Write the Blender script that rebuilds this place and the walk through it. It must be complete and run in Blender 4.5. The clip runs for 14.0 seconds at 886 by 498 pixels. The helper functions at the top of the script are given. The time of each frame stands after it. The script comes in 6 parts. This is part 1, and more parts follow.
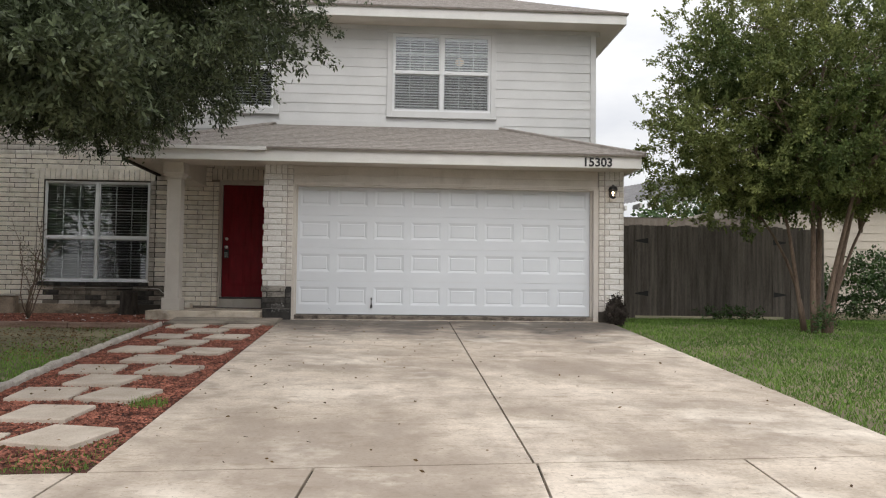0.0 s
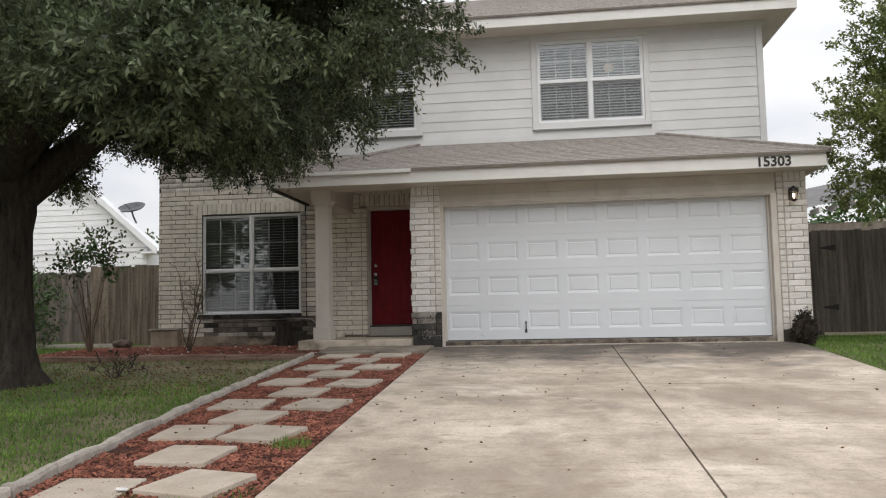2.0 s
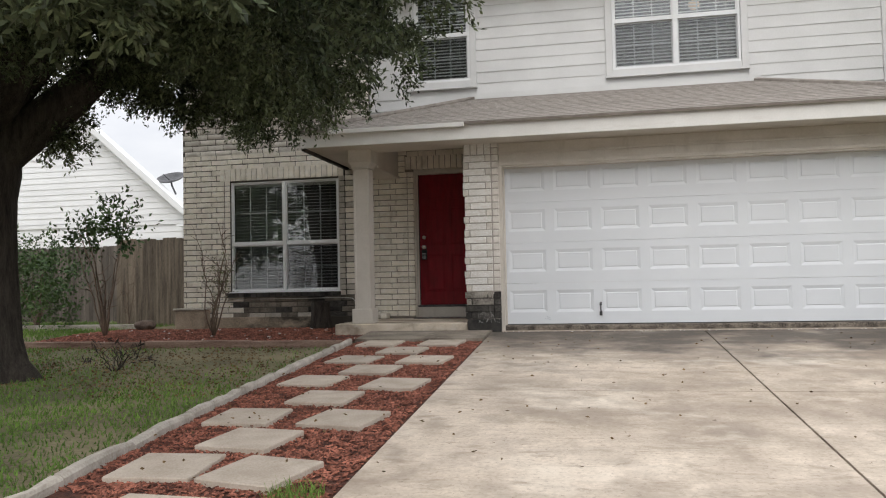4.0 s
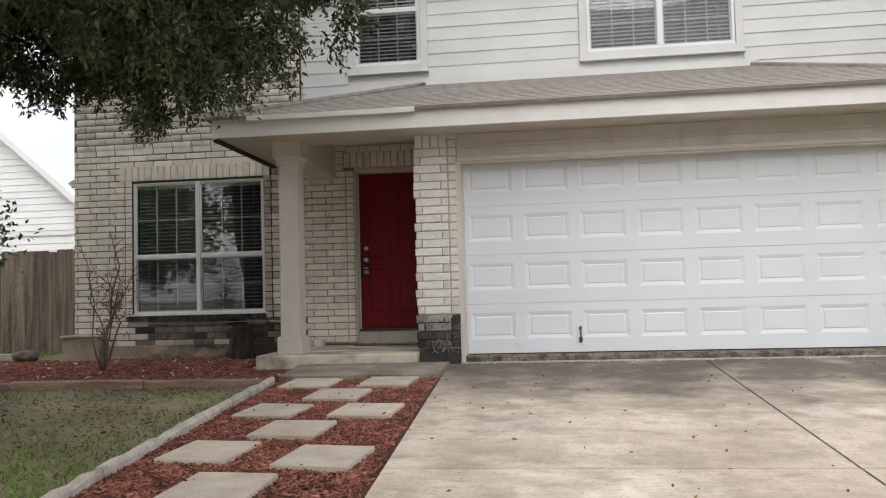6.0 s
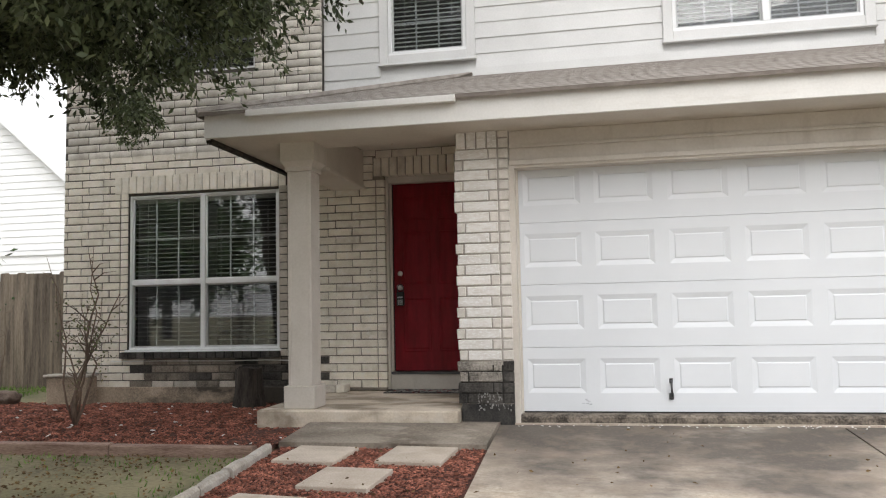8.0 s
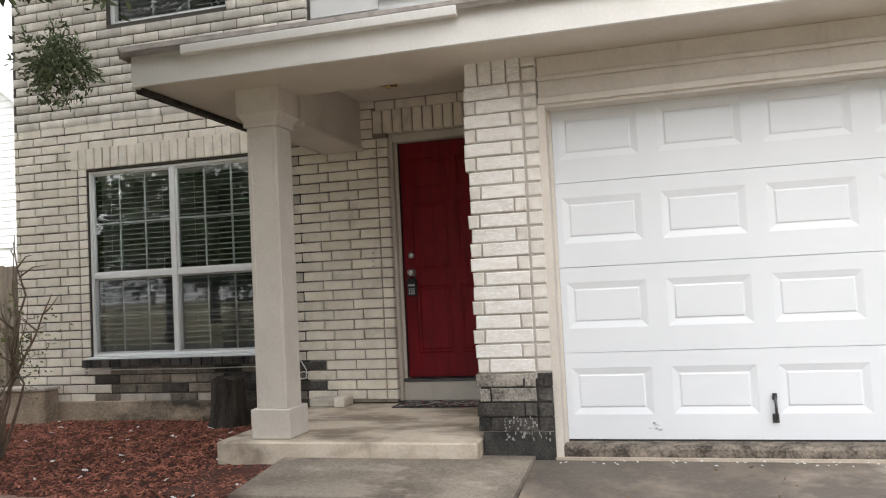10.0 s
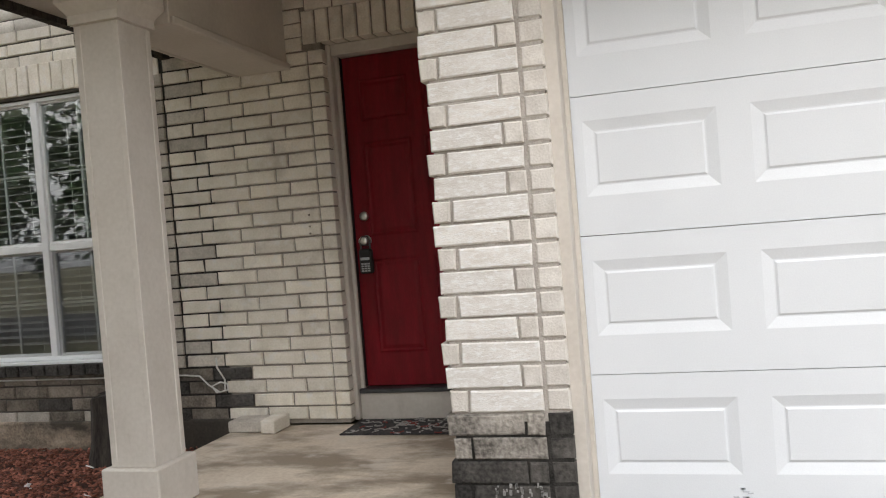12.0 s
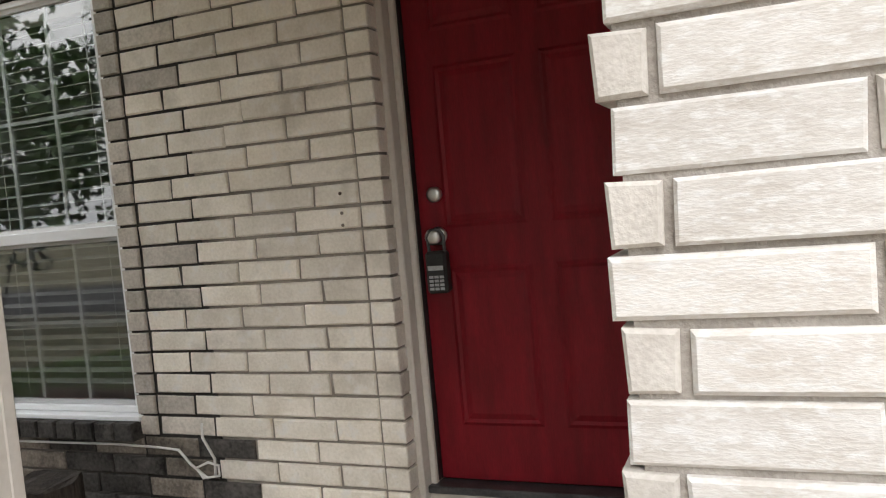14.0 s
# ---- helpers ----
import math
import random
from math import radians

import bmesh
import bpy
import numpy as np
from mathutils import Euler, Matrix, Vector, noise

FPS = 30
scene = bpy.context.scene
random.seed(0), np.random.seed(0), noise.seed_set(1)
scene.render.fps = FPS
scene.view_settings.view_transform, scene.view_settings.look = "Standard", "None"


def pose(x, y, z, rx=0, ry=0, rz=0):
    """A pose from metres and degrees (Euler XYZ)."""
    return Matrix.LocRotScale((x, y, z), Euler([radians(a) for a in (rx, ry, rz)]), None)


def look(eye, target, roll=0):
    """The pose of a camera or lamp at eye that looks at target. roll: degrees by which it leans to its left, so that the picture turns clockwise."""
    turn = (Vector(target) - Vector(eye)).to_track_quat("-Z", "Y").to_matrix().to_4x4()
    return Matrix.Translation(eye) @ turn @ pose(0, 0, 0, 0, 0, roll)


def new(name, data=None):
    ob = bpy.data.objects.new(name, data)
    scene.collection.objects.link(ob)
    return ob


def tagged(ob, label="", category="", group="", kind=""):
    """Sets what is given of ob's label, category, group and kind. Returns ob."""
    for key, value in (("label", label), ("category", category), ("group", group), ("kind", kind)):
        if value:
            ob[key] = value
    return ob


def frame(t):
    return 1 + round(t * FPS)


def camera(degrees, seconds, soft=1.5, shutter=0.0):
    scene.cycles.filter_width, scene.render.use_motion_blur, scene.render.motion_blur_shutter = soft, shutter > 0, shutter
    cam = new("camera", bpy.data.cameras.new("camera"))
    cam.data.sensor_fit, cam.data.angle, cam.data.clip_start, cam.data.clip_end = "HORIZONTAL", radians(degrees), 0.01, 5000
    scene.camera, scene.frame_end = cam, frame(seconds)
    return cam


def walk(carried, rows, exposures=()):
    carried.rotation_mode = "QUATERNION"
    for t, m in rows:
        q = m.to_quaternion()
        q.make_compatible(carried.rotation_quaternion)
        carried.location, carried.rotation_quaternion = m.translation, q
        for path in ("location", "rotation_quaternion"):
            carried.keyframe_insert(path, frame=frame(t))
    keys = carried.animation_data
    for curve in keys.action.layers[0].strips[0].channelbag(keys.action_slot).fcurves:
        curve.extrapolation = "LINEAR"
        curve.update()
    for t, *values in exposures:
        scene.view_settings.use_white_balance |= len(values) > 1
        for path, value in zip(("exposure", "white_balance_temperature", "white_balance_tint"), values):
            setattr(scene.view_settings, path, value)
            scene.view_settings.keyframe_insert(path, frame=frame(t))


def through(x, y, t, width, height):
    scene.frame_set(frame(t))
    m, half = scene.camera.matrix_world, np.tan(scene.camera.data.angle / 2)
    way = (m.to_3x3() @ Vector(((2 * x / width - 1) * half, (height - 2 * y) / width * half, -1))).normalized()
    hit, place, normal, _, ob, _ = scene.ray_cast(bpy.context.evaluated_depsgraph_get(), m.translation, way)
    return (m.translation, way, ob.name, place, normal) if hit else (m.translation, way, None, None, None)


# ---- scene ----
cam = camera(58.8, 14.0, soft=1.15)
PATH = [
    (0, (1.591, -13.003, 0.486), (1.716, -11.009, 0.579), 0.7),
    (0.5, (1.561, -12.943, 0.482), (1.676, -10.951, 0.618), 0.1),
    (1, (1.557, -12.912, 0.474), (1.586, -10.916, 0.609), -0.8),
    (1.5, (1.574, -12.649, 0.475), (1.451, -10.658, 0.626), -0.2),
    (2, (1.541, -12.265, 0.472), (1.287, -10.288, 0.627), -1.2),
    (2.5, (1.441, -11.861, 0.489), (1.124, -9.889, 0.598), -2.7),
    (3, (1.373, -11.398, 0.507), (0.982, -9.439, 0.603), -1.2),
    (5.5, (0.921, -9.161, 0.65), (0.605, -7.187, 0.724), -1.1),
    (6, (0.831, -8.67, 0.682), (0.586, -6.688, 0.792), -1.6),
    (6.5, (0.776, -8.266, 0.748), (0.487, -6.295, 0.927), -1.3),
    (7, (0.726, -7.779, 0.788), (0.38, -5.821, 1.003), -0.8),
    (7.5, (0.683, -7.282, 0.842), (0.383, -5.315, 1.045), -1.4),
    (8, (0.667, -6.847, 0.879), (0.284, -4.89, 1.034), -1.2),
    (10.5, (0.586, -4.543, 1.018), (0.052, -2.618, 1.103), -3.1),
    (11, (0.509, -4.032, 1.038), (-0.008, -2.101, 1.094), -4.3),
    (11.5, (0.437, -3.55, 1.085), (-0.12, -1.629, 1.075), -4.1),
    (12, (0.32, -3.085, 1.128), (-0.22, -1.159, 1.094), -4.6),
    (12.5, (0.207, -2.615, 1.151), (-0.386, -0.704, 1.103), -5.4),
    (13, (0.045, -2.135, 1.162), (-0.634, -0.253, 1.091), -6.4),
    (13.5, (-0.120, -1.605, 1.240), (-0.818, 0.268, 1.169), -5.2),
    (14, (-0.338, -1.168, 1.250), (-1.102, 0.678, 1.135), -5.1),
]
walk(cam, [(t, look(eye, target, roll)) for t, eye, target, roll in PATH],
     [(0.0, 0.22), (3.2, 0.32), (5.5, 0.56), (6.5, 0.58), (8.0, 0.88), (10.5, 1.12), (11.5, 1.12), (12.6, 1.16), (14.0, 1.48)])

# ---- light ----
SUN_UP, SUN_ROUND = radians(42), radians(200)
world = bpy.data.worlds.new("overcast")
scene.world = world
world.use_nodes = True
wn, wl = world.node_tree.nodes, world.node_tree.links
wn.clear()
sky = wn.new("ShaderNodeTexSky")
sky.sky_type, sky.sun_disc, sky.sun_elevation, sky.sun_rotation = "NISHITA", False, SUN_UP, SUN_ROUND
sky.dust_density, sky.air_density = 3.0, 1.0
coord = wn.new("ShaderNodeTexCoord")
cloud = wn.new("ShaderNodeTexNoise")
cloud.inputs["Scale"].default_value, cloud.inputs["Detail"].default_value, cloud.inputs["Roughness"].default_value = 2.6, 6.0, 0.55
stretch = wn.new("ShaderNodeMapping")
stretch.inputs["Scale"].default_value = (1.0, 1.0, 2.6)
ramp = wn.new("ShaderNodeValToRGB")
ramp.color_ramp.elements[0].position, ramp.color_ramp.elements[0].color = 0.34, (9.3, 9.5, 10.1, 1)
ramp.color_ramp.elements[1].position, ramp.color_ramp.elements[1].color = 0.66, (13.2, 13.1, 13.0, 1)
veil = wn.new("ShaderNodeMixRGB")
veil.inputs["Fac"].default_value = 0.9
back = wn.new("ShaderNodeBackground")
back.inputs["Strength"].default_value = 0.1
wout = wn.new("ShaderNodeOutputWorld")
wl.new(coord.outputs["Generated"], stretch.inputs["Vector"])
wl.new(stretch.outputs["Vector"], cloud.inputs["Vector"])
wl.new(cloud.outputs["Fac"], ramp.inputs["Fac"])
wl.new(sky.outputs["Color"], veil.inputs["Color1"])
wl.new(ramp.outputs["Color"], veil.inputs["Color2"])
height = wn.new("ShaderNodeSeparateXYZ")
dome = wn.new("ShaderNodeMapRange")
dome.inputs["To Min"].default_value, dome.inputs["To Max"].default_value = 0.62, 1.30
thicker = wn.new("ShaderNodeMixRGB")
thicker.blend_type = "MULTIPLY"
thicker.inputs["Fac"].default_value = 1.0
wl.new(coord.outputs["Generated"], height.inputs[0])
wl.new(height.outputs["Z"], dome.inputs["Value"])
wl.new(veil.outputs["Color"], thicker.inputs["Color1"])
wl.new(dome.outputs["Result"], thicker.inputs["Color2"])
wl.new(thicker.outputs["Color"], back.inputs["Color"])
wl.new(back.outputs["Background"], wout.inputs["Surface"])

sun_data = bpy.data.lights.new("sun", "SUN")
sun_data.energy, sun_data.angle, sun_data.color = 0.88, radians(45), (1.0, 0.97, 0.93)
sun = new("sun", sun_data)
sun.matrix_world = look((3, -20, 18), (0, 0, 0))


# ---- materials ----
def surface(name, dark, light, rough=0.8, scale=3.0, fine=60.0, bump=0.2, metal=0.0, vary=0.0, island=0.0, stretch=(1, 1, 1), spec=0.4, mid=0.5, through=0.0):
    """Two scales of noise between two colours, with fine relief; vary: by object, island: by joined piece, through: light let through a leaf."""
    m = bpy.data.materials.new(name)
    m.use_nodes = True
    n, l = m.node_tree.nodes, m.node_tree.links
    b = n["Principled BSDF"]
    g = n.new("ShaderNodeNewGeometry")
    mp = n.new("ShaderNodeMapping")
    mp.inputs["Scale"].default_value = stretch
    l.new(g.outputs["Position"], mp.inputs["Vector"])
    a, f = n.new("ShaderNodeTexNoise"), n.new("ShaderNodeTexNoise")
    a.inputs["Scale"].default_value, a.inputs["Detail"].default_value = scale, 5
    f.inputs["Scale"].default_value, f.inputs["Detail"].default_value = fine, 3
    l.new(mp.outputs["Vector"], a.inputs["Vector"])
    l.new(mp.outputs["Vector"], f.inputs["Vector"])
    mixf = n.new("ShaderNodeMath")
    mixf.operation = "MULTIPLY_ADD"
    mixf.inputs[1].default_value = 0.4
    half = n.new("ShaderNodeMath")
    half.operation = "MULTIPLY"
    half.inputs[1].default_value = 0.6
    l.new(a.outputs["Fac"], half.inputs[0])
    l.new(f.outputs["Fac"], mixf.inputs[0])
    l.new(half.outputs[0], mixf.inputs[2])
    r = n.new("ShaderNodeValToRGB")
    r.color_ramp.elements[0].position, r.color_ramp.elements[0].color = mid - 0.14, (*dark, 1)
    r.color_ramp.elements[1].position, r.color_ramp.elements[1].color = mid + 0.14, (*light, 1)
    l.new(mixf.outputs[0], r.inputs["Fac"])
    colour = r.outputs["Color"]
    if vary or island:
        src = n.new("ShaderNodeObjectInfo").outputs["Random"] if vary else g.outputs["Random Per Island"]
        mr = n.new("ShaderNodeMapRange")
        mr.inputs["To Min"].default_value, mr.inputs["To Max"].default_value = 1 - (vary or island), 1 + (vary or island)
        l.new(src, mr.inputs["Value"])
        mul = n.new("ShaderNodeMixRGB")
        mul.blend_type = "MULTIPLY"
        mul.inputs["Fac"].default_value = 1
        l.new(colour, mul.inputs["Color1"])
        l.new(mr.outputs["Result"], mul.inputs["Color2"])
        colour = mul.outputs["Color"]
    l.new(colour, b.inputs["Base Color"])
    b.inputs["Roughness"].default_value, b.inputs["Metallic"].default_value = rough, metal
    b.inputs["Specular IOR Level"].default_value = spec
    if bump:
        bp = n.new("ShaderNodeBump")
        bp.inputs["Strength"].default_value, bp.inputs["Distance"].default_value = bump, 0.01
        l.new(f.outputs["Fac"], bp.inputs["Height"])
        l.new(bp.outputs["Normal"], b.inputs["Normal"])
    if through:
        tl, mx = n.new("ShaderNodeBsdfTranslucent"), n.new("ShaderNodeMixShader")
        mx.inputs["Fac"].default_value = through
        l.new(colour, tl.inputs["Color"])
        l.new(b.outputs["BSDF"], mx.inputs[1])
        l.new(tl.outputs["BSDF"], mx.inputs[2])
        l.new(mx.outputs["Shader"], n["Material Output"].inputs["Surface"])
    return m


def stained(m, colour, scale, low, high, stretch=(1, 1, 1), amount=1.0, lean=None):
    """Lays a colour with an uneven outline over a surface: stains, and shade painted in. lean: (axis, from, to) along
    which it grows.
    """
    n, l = m.node_tree.nodes, m.node_tree.links
    b = n["Principled BSDF"]
    under = b.inputs["Base Color"].links[0].from_socket
    g = n.new("ShaderNodeNewGeometry")
    mp = n.new("ShaderNodeMapping")
    mp.inputs["Scale"].default_value = stretch
    t = n.new("ShaderNodeTexNoise")
    t.inputs["Scale"].default_value, t.inputs["Detail"].default_value, t.inputs["Roughness"].default_value = scale, 6, 0.6
    l.new(g.outputs["Position"], mp.inputs["Vector"])
    l.new(mp.outputs["Vector"], t.inputs["Vector"])
    value = t.outputs["Fac"]
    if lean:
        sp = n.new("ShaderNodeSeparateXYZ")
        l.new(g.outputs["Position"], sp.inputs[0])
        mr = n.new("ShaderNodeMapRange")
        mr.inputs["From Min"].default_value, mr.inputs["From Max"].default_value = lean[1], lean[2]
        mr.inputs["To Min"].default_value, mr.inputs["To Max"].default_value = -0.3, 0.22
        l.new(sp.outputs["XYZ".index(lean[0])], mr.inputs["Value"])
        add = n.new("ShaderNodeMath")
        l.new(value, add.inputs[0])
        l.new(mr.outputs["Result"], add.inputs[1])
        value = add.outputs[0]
    edge = n.new("ShaderNodeMapRange")
    edge.inputs["From Min"].default_value, edge.inputs["From Max"].default_value = low, high
    edge.inputs["To Max"].default_value = amount
    l.new(value, edge.inputs["Value"])
    mix = n.new("ShaderNodeMixRGB")
    mix.inputs["Color2"].default_value = (*colour, 1)
    l.new(edge.outputs["Result"], mix.inputs["Fac"])
    l.new(under, mix.inputs["Color1"])
    l.new(mix.outputs["Color"], b.inputs["Base Color"])
    return m


BRICK = surface("cream brick", (0.66, 0.605, 0.515), (0.84, 0.785, 0.70), 0.9, 7, 90, 0.25, vary=0.10)
stained(BRICK, (0.36, 0.325, 0.28), 4, 0.56, 0.75, amount=0.6)
stained(BRICK, (0.66, 0.53, 0.34), 1.6, 0.58, 0.74, amount=0.4)
stained(BRICK, (0.74, 0.72, 0.69), 14, 0.55, 0.66, amount=0.6)
BRICK_JOINED = surface("cream brick far", (0.49, 0.45, 0.40), (0.72, 0.685, 0.63), 0.9, 7, 90, 0.5, island=0.17)
BRICK_WHITE = surface("whitewashed brick", (0.64, 0.60, 0.555), (0.79, 0.77, 0.745), 0.88, 16, 150, 0.22, vary=0.08, stretch=(0.6, 1, 2.2))
stained(BRICK_WHITE, (0.82, 0.815, 0.805), 30, 0.5, 0.62, (1, 1, 2.5), 0.85)
stained(BRICK_WHITE, (0.50, 0.44, 0.385), 60, 0.60, 0.70, (1, 1, 2.0), 0.28)
BRICK_HEAD = surface("tan grey brick end", (0.57, 0.53, 0.485), (0.73, 0.695, 0.65), 0.9, 14, 120, 0.25, vary=0.08)
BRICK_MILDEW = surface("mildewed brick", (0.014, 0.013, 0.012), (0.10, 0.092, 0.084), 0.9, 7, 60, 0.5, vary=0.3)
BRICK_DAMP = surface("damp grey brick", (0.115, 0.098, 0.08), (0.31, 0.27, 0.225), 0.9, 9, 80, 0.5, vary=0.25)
BRICK_GREY = surface("greyed brick", (0.36, 0.33, 0.285), (0.60, 0.55, 0.49), 0.9, 9, 80, 0.3, vary=0.2)
BRICK_SEMI = surface("half mildewed brick", (0.09, 0.08, 0.07), (0.50, 0.46, 0.41), 0.9, 6, 60, 0.5, vary=0.15)
MORTAR = surface("grey mortar", (0.19, 0.17, 0.145), (0.33, 0.295, 0.255), 0.95, 12, 120, 0.5)
stained(MORTAR, (0.07, 0.064, 0.057), 2.0, 0.42, 0.60, (1, 1, 1.4), 0.9, ("X", -1.4, -3.0))
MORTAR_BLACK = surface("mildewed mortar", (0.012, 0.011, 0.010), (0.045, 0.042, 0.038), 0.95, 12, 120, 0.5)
MORTAR_PALE = surface("pale mortar", (0.33, 0.30, 0.27), (0.48, 0.445, 0.405), 0.95, 12, 120, 0.5)
FOOTING = surface("concrete footing", (0.16, 0.13, 0.10), (0.48, 0.385, 0.29), 0.95, 3, 70, 0.4)
stained(FOOTING, (0.035, 0.032, 0.028), 2.2, 0.44, 0.62, (1, 1, 2), 0.9, ("X", -5.6, -2.6))
FOOTING_DARK = surface("mildewed concrete footing", (0.02, 0.02, 0.02), (0.07, 0.065, 0.06), 0.95, 8, 70, 0.4)
CHALK = surface("chalky residue", (0.16, 0.155, 0.15), (0.40, 0.39, 0.375), 0.95, 40, 200, 0.3)
TRIM = surface("beige trim paint", (0.55, 0.505, 0.45), (0.63, 0.585, 0.53), 0.55, 4, 50, 0.08)
stained(TRIM, (0.36, 0.32, 0.27), 5, 0.60, 0.8, (1, 1, 0.3), 0.5)
FASCIA = surface("pale fascia paint", (0.68, 0.665, 0.64), (0.76, 0.745, 0.72), 0.5, 3, 50, 0.08)
stained(FASCIA, (0.5, 0.46, 0.41), 4, 0.58, 0.8, (0.5, 1, 3), 0.5)
SIDING = surface("painted lap siding", (0.60, 0.60, 0.598), (0.68, 0.68, 0.677), 0.6, 2, 60, 0.1, vary=0.025)
CREAM_SIDING = surface("cream neighbour siding", (0.46, 0.41, 0.345), (0.56, 0.505, 0.43), 0.7, 1.5, 40, 0.05)
WHITE = surface("white vinyl", (0.74, 0.75, 0.76), (0.80, 0.81, 0.82), 0.4, 4, 60, 0.03)
GARAGE = surface("white embossed steel", (0.67, 0.695, 0.73), (0.72, 0.745, 0.78), 0.42, 1.5, 180, 0.05)
BLIND = surface("white blind slat", (0.72, 0.72, 0.705), (0.79, 0.79, 0.775), 0.5, 4, 60, 0.02)
# Inner walls coloured dark so the room looks unlit through the glass.
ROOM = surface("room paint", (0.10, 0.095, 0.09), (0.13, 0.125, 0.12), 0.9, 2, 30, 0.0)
RED = surface("red door paint", (0.135, 0.0035, 0.009), (0.215, 0.006, 0.014), 0.48, 6, 60, 0.12, stretch=(4, 4, 0.5), spec=0.25)
stained(RED, (0.10, 0.004, 0.007), 3.5, 0.5, 0.72, (2.5, 1, 0.6), 0.6)
SHINGLE = surface("weathered brown shingle", (0.21, 0.187, 0.168), (0.36, 0.325, 0.295), 0.95, 9, 140, 0.6, vary=0.06, stretch=(1.5, 1, 1))
SHINGLE_EDGE = surface("shingle butt", (0.15, 0.128, 0.11), (0.24, 0.21, 0.185), 0.95, 9, 140, 0.6)
SOFFIT = surface("beige soffit paint", (0.57, 0.52, 0.455), (0.65, 0.60, 0.53), 0.6, 3, 50, 0.08)
CONCRETE = surface("driveway concrete", (0.50, 0.42, 0.335), (0.71, 0.615, 0.515), 0.9, 1.3, 45, 0.35)
stained(CONCRETE, (0.26, 0.207, 0.162), 0.55, 0.44, 0.60, (1.2, 0.9, 1), 0.72)
stained(CONCRETE, (0.30, 0.25, 0.205), 2.4, 0.50, 0.66, (1.0, 0.7, 1), 0.5)
stained(CONCRETE, (0.33, 0.275, 0.22), 7.0, 0.48, 0.72, (0.3, 3.0, 1), 0.25)
stained(CONCRETE, (0.76, 0.68, 0.58), 0.75, 0.56, 0.68, (1.0, 1.2, 1), 0.85)
stained(CONCRETE, (0.26, 0.20, 0.145), 7.0, 0.56, 0.70, (0.6, 1.6, 1), 0.55)
# Dirt and overhang shade painted in together, darkening the concrete towards the garage.
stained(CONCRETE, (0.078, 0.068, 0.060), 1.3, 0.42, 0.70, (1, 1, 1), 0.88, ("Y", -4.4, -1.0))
stained(CONCRETE, (0.15, 0.11, 0.08), 26, 0.66, 0.72, (1, 1, 1), 0.7)
stained(CONCRETE, (0.27, 0.215, 0.165), 4.2, 0.50, 0.62, (1, 0.8, 1), 0.32)
stained(CONCRETE, (0.23, 0.18, 0.14), 38, 0.55, 0.68, (1, 1, 1), 0.4)
WALKWAY = surface("grey walkway concrete", (0.16, 0.135, 0.11), (0.33, 0.285, 0.235), 0.9, 2.5, 50, 0.3)
stained(WALKWAY, (0.11, 0.085, 0.065), 1.8, 0.50, 0.64, (0.8, 1.3, 1), 0.75)
stained(WALKWAY, (0.46, 0.40, 0.34), 3.5, 0.56, 0.68, (0.8, 1.3, 1), 0.6)
LIP = surface("flaking garage slab edge", (0.05, 0.042, 0.035), (0.30, 0.255, 0.21), 0.95, 9, 60, 0.8, mid=0.54)
PORCH = surface("porch concrete", (0.52, 0.44, 0.35), (0.69, 0.61, 0.51), 0.85, 3, 60, 0.2)
stained(PORCH, (0.20, 0.155, 0.11), 2.2, 0.46, 0.60, (0.7, 1.4, 1), 0.8)
stained(PORCH, (0.62, 0.56, 0.49), 5, 0.58, 0.68, (0.8, 1.4, 1), 0.7)
PAVER = surface("concrete stepping stone", (0.40, 0.335, 0.27), (0.55, 0.48, 0.405), 0.92, 5, 80, 0.35, vary=0.10)
JOINT = surface("dark joint dirt", (0.035, 0.03, 0.022), (0.08, 0.07, 0.05), 1.0, 20, 90, 0.3)
EDGING = surface("pale edging stone", (0.33, 0.295, 0.25), (0.55, 0.51, 0.455), 0.92, 7, 60, 0.5, vary=0.14)
TIMBER = surface("weathered edging timber", (0.12, 0.066, 0.05), (0.34, 0.24, 0.19), 0.92, 5, 60, 0.4, vary=0.25, stretch=(0.4, 3, 3))
MULCH_BED = surface("mulch soil", (0.035, 0.016, 0.012), (0.12, 0.045, 0.03), 1.0, 14, 70, 0.8)
MULCH = surface("red mulch chip", (0.10, 0.035, 0.023), (0.38, 0.148, 0.10), 0.95, 8, 60, 0.3, island=0.6)
SOIL = surface("lawn soil", (0.095, 0.08, 0.047), (0.25, 0.22, 0.13), 1.0, 1.2, 30, 0.7)
stained(SOIL, (0.075, 0.10, 0.03), 0.7, 0.48, 0.62, amount=0.45)
GRASS = surface("lawn grass", (0.060, 0.125, 0.020), (0.185, 0.30, 0.062), 0.8, 1.0, 20, 0.0, island=0.4, through=0.25)
BARK = surface("dark oak bark", (0.016, 0.013, 0.011), (0.066, 0.055, 0.046), 0.97, 6, 34, 1.0, stretch=(3, 3, 0.5))
BARK_PALE = surface("smooth myrtle bark", (0.10, 0.07, 0.052), (0.23, 0.165, 0.125), 0.85, 5, 40, 0.4, stretch=(2, 2, 0.5))
LEAF_OAK = surface("oak leaf", (0.034, 0.049, 0.025), (0.135, 0.162, 0.084), 0.5, 0.9, 9, 0.0, island=0.65, spec=0.3, through=0.28)
LEAF_MYRTLE = surface("myrtle leaf", (0.075, 0.115, 0.036), (0.26, 0.285, 0.098), 0.55, 0.7, 5, 0.0, island=0.5, spec=0.25, through=0.4)
LEAF_BUSH = surface("bush leaf", (0.022, 0.055, 0.014), (0.075, 0.13, 0.035), 0.6, 1.5, 12, 0.0, island=0.4)
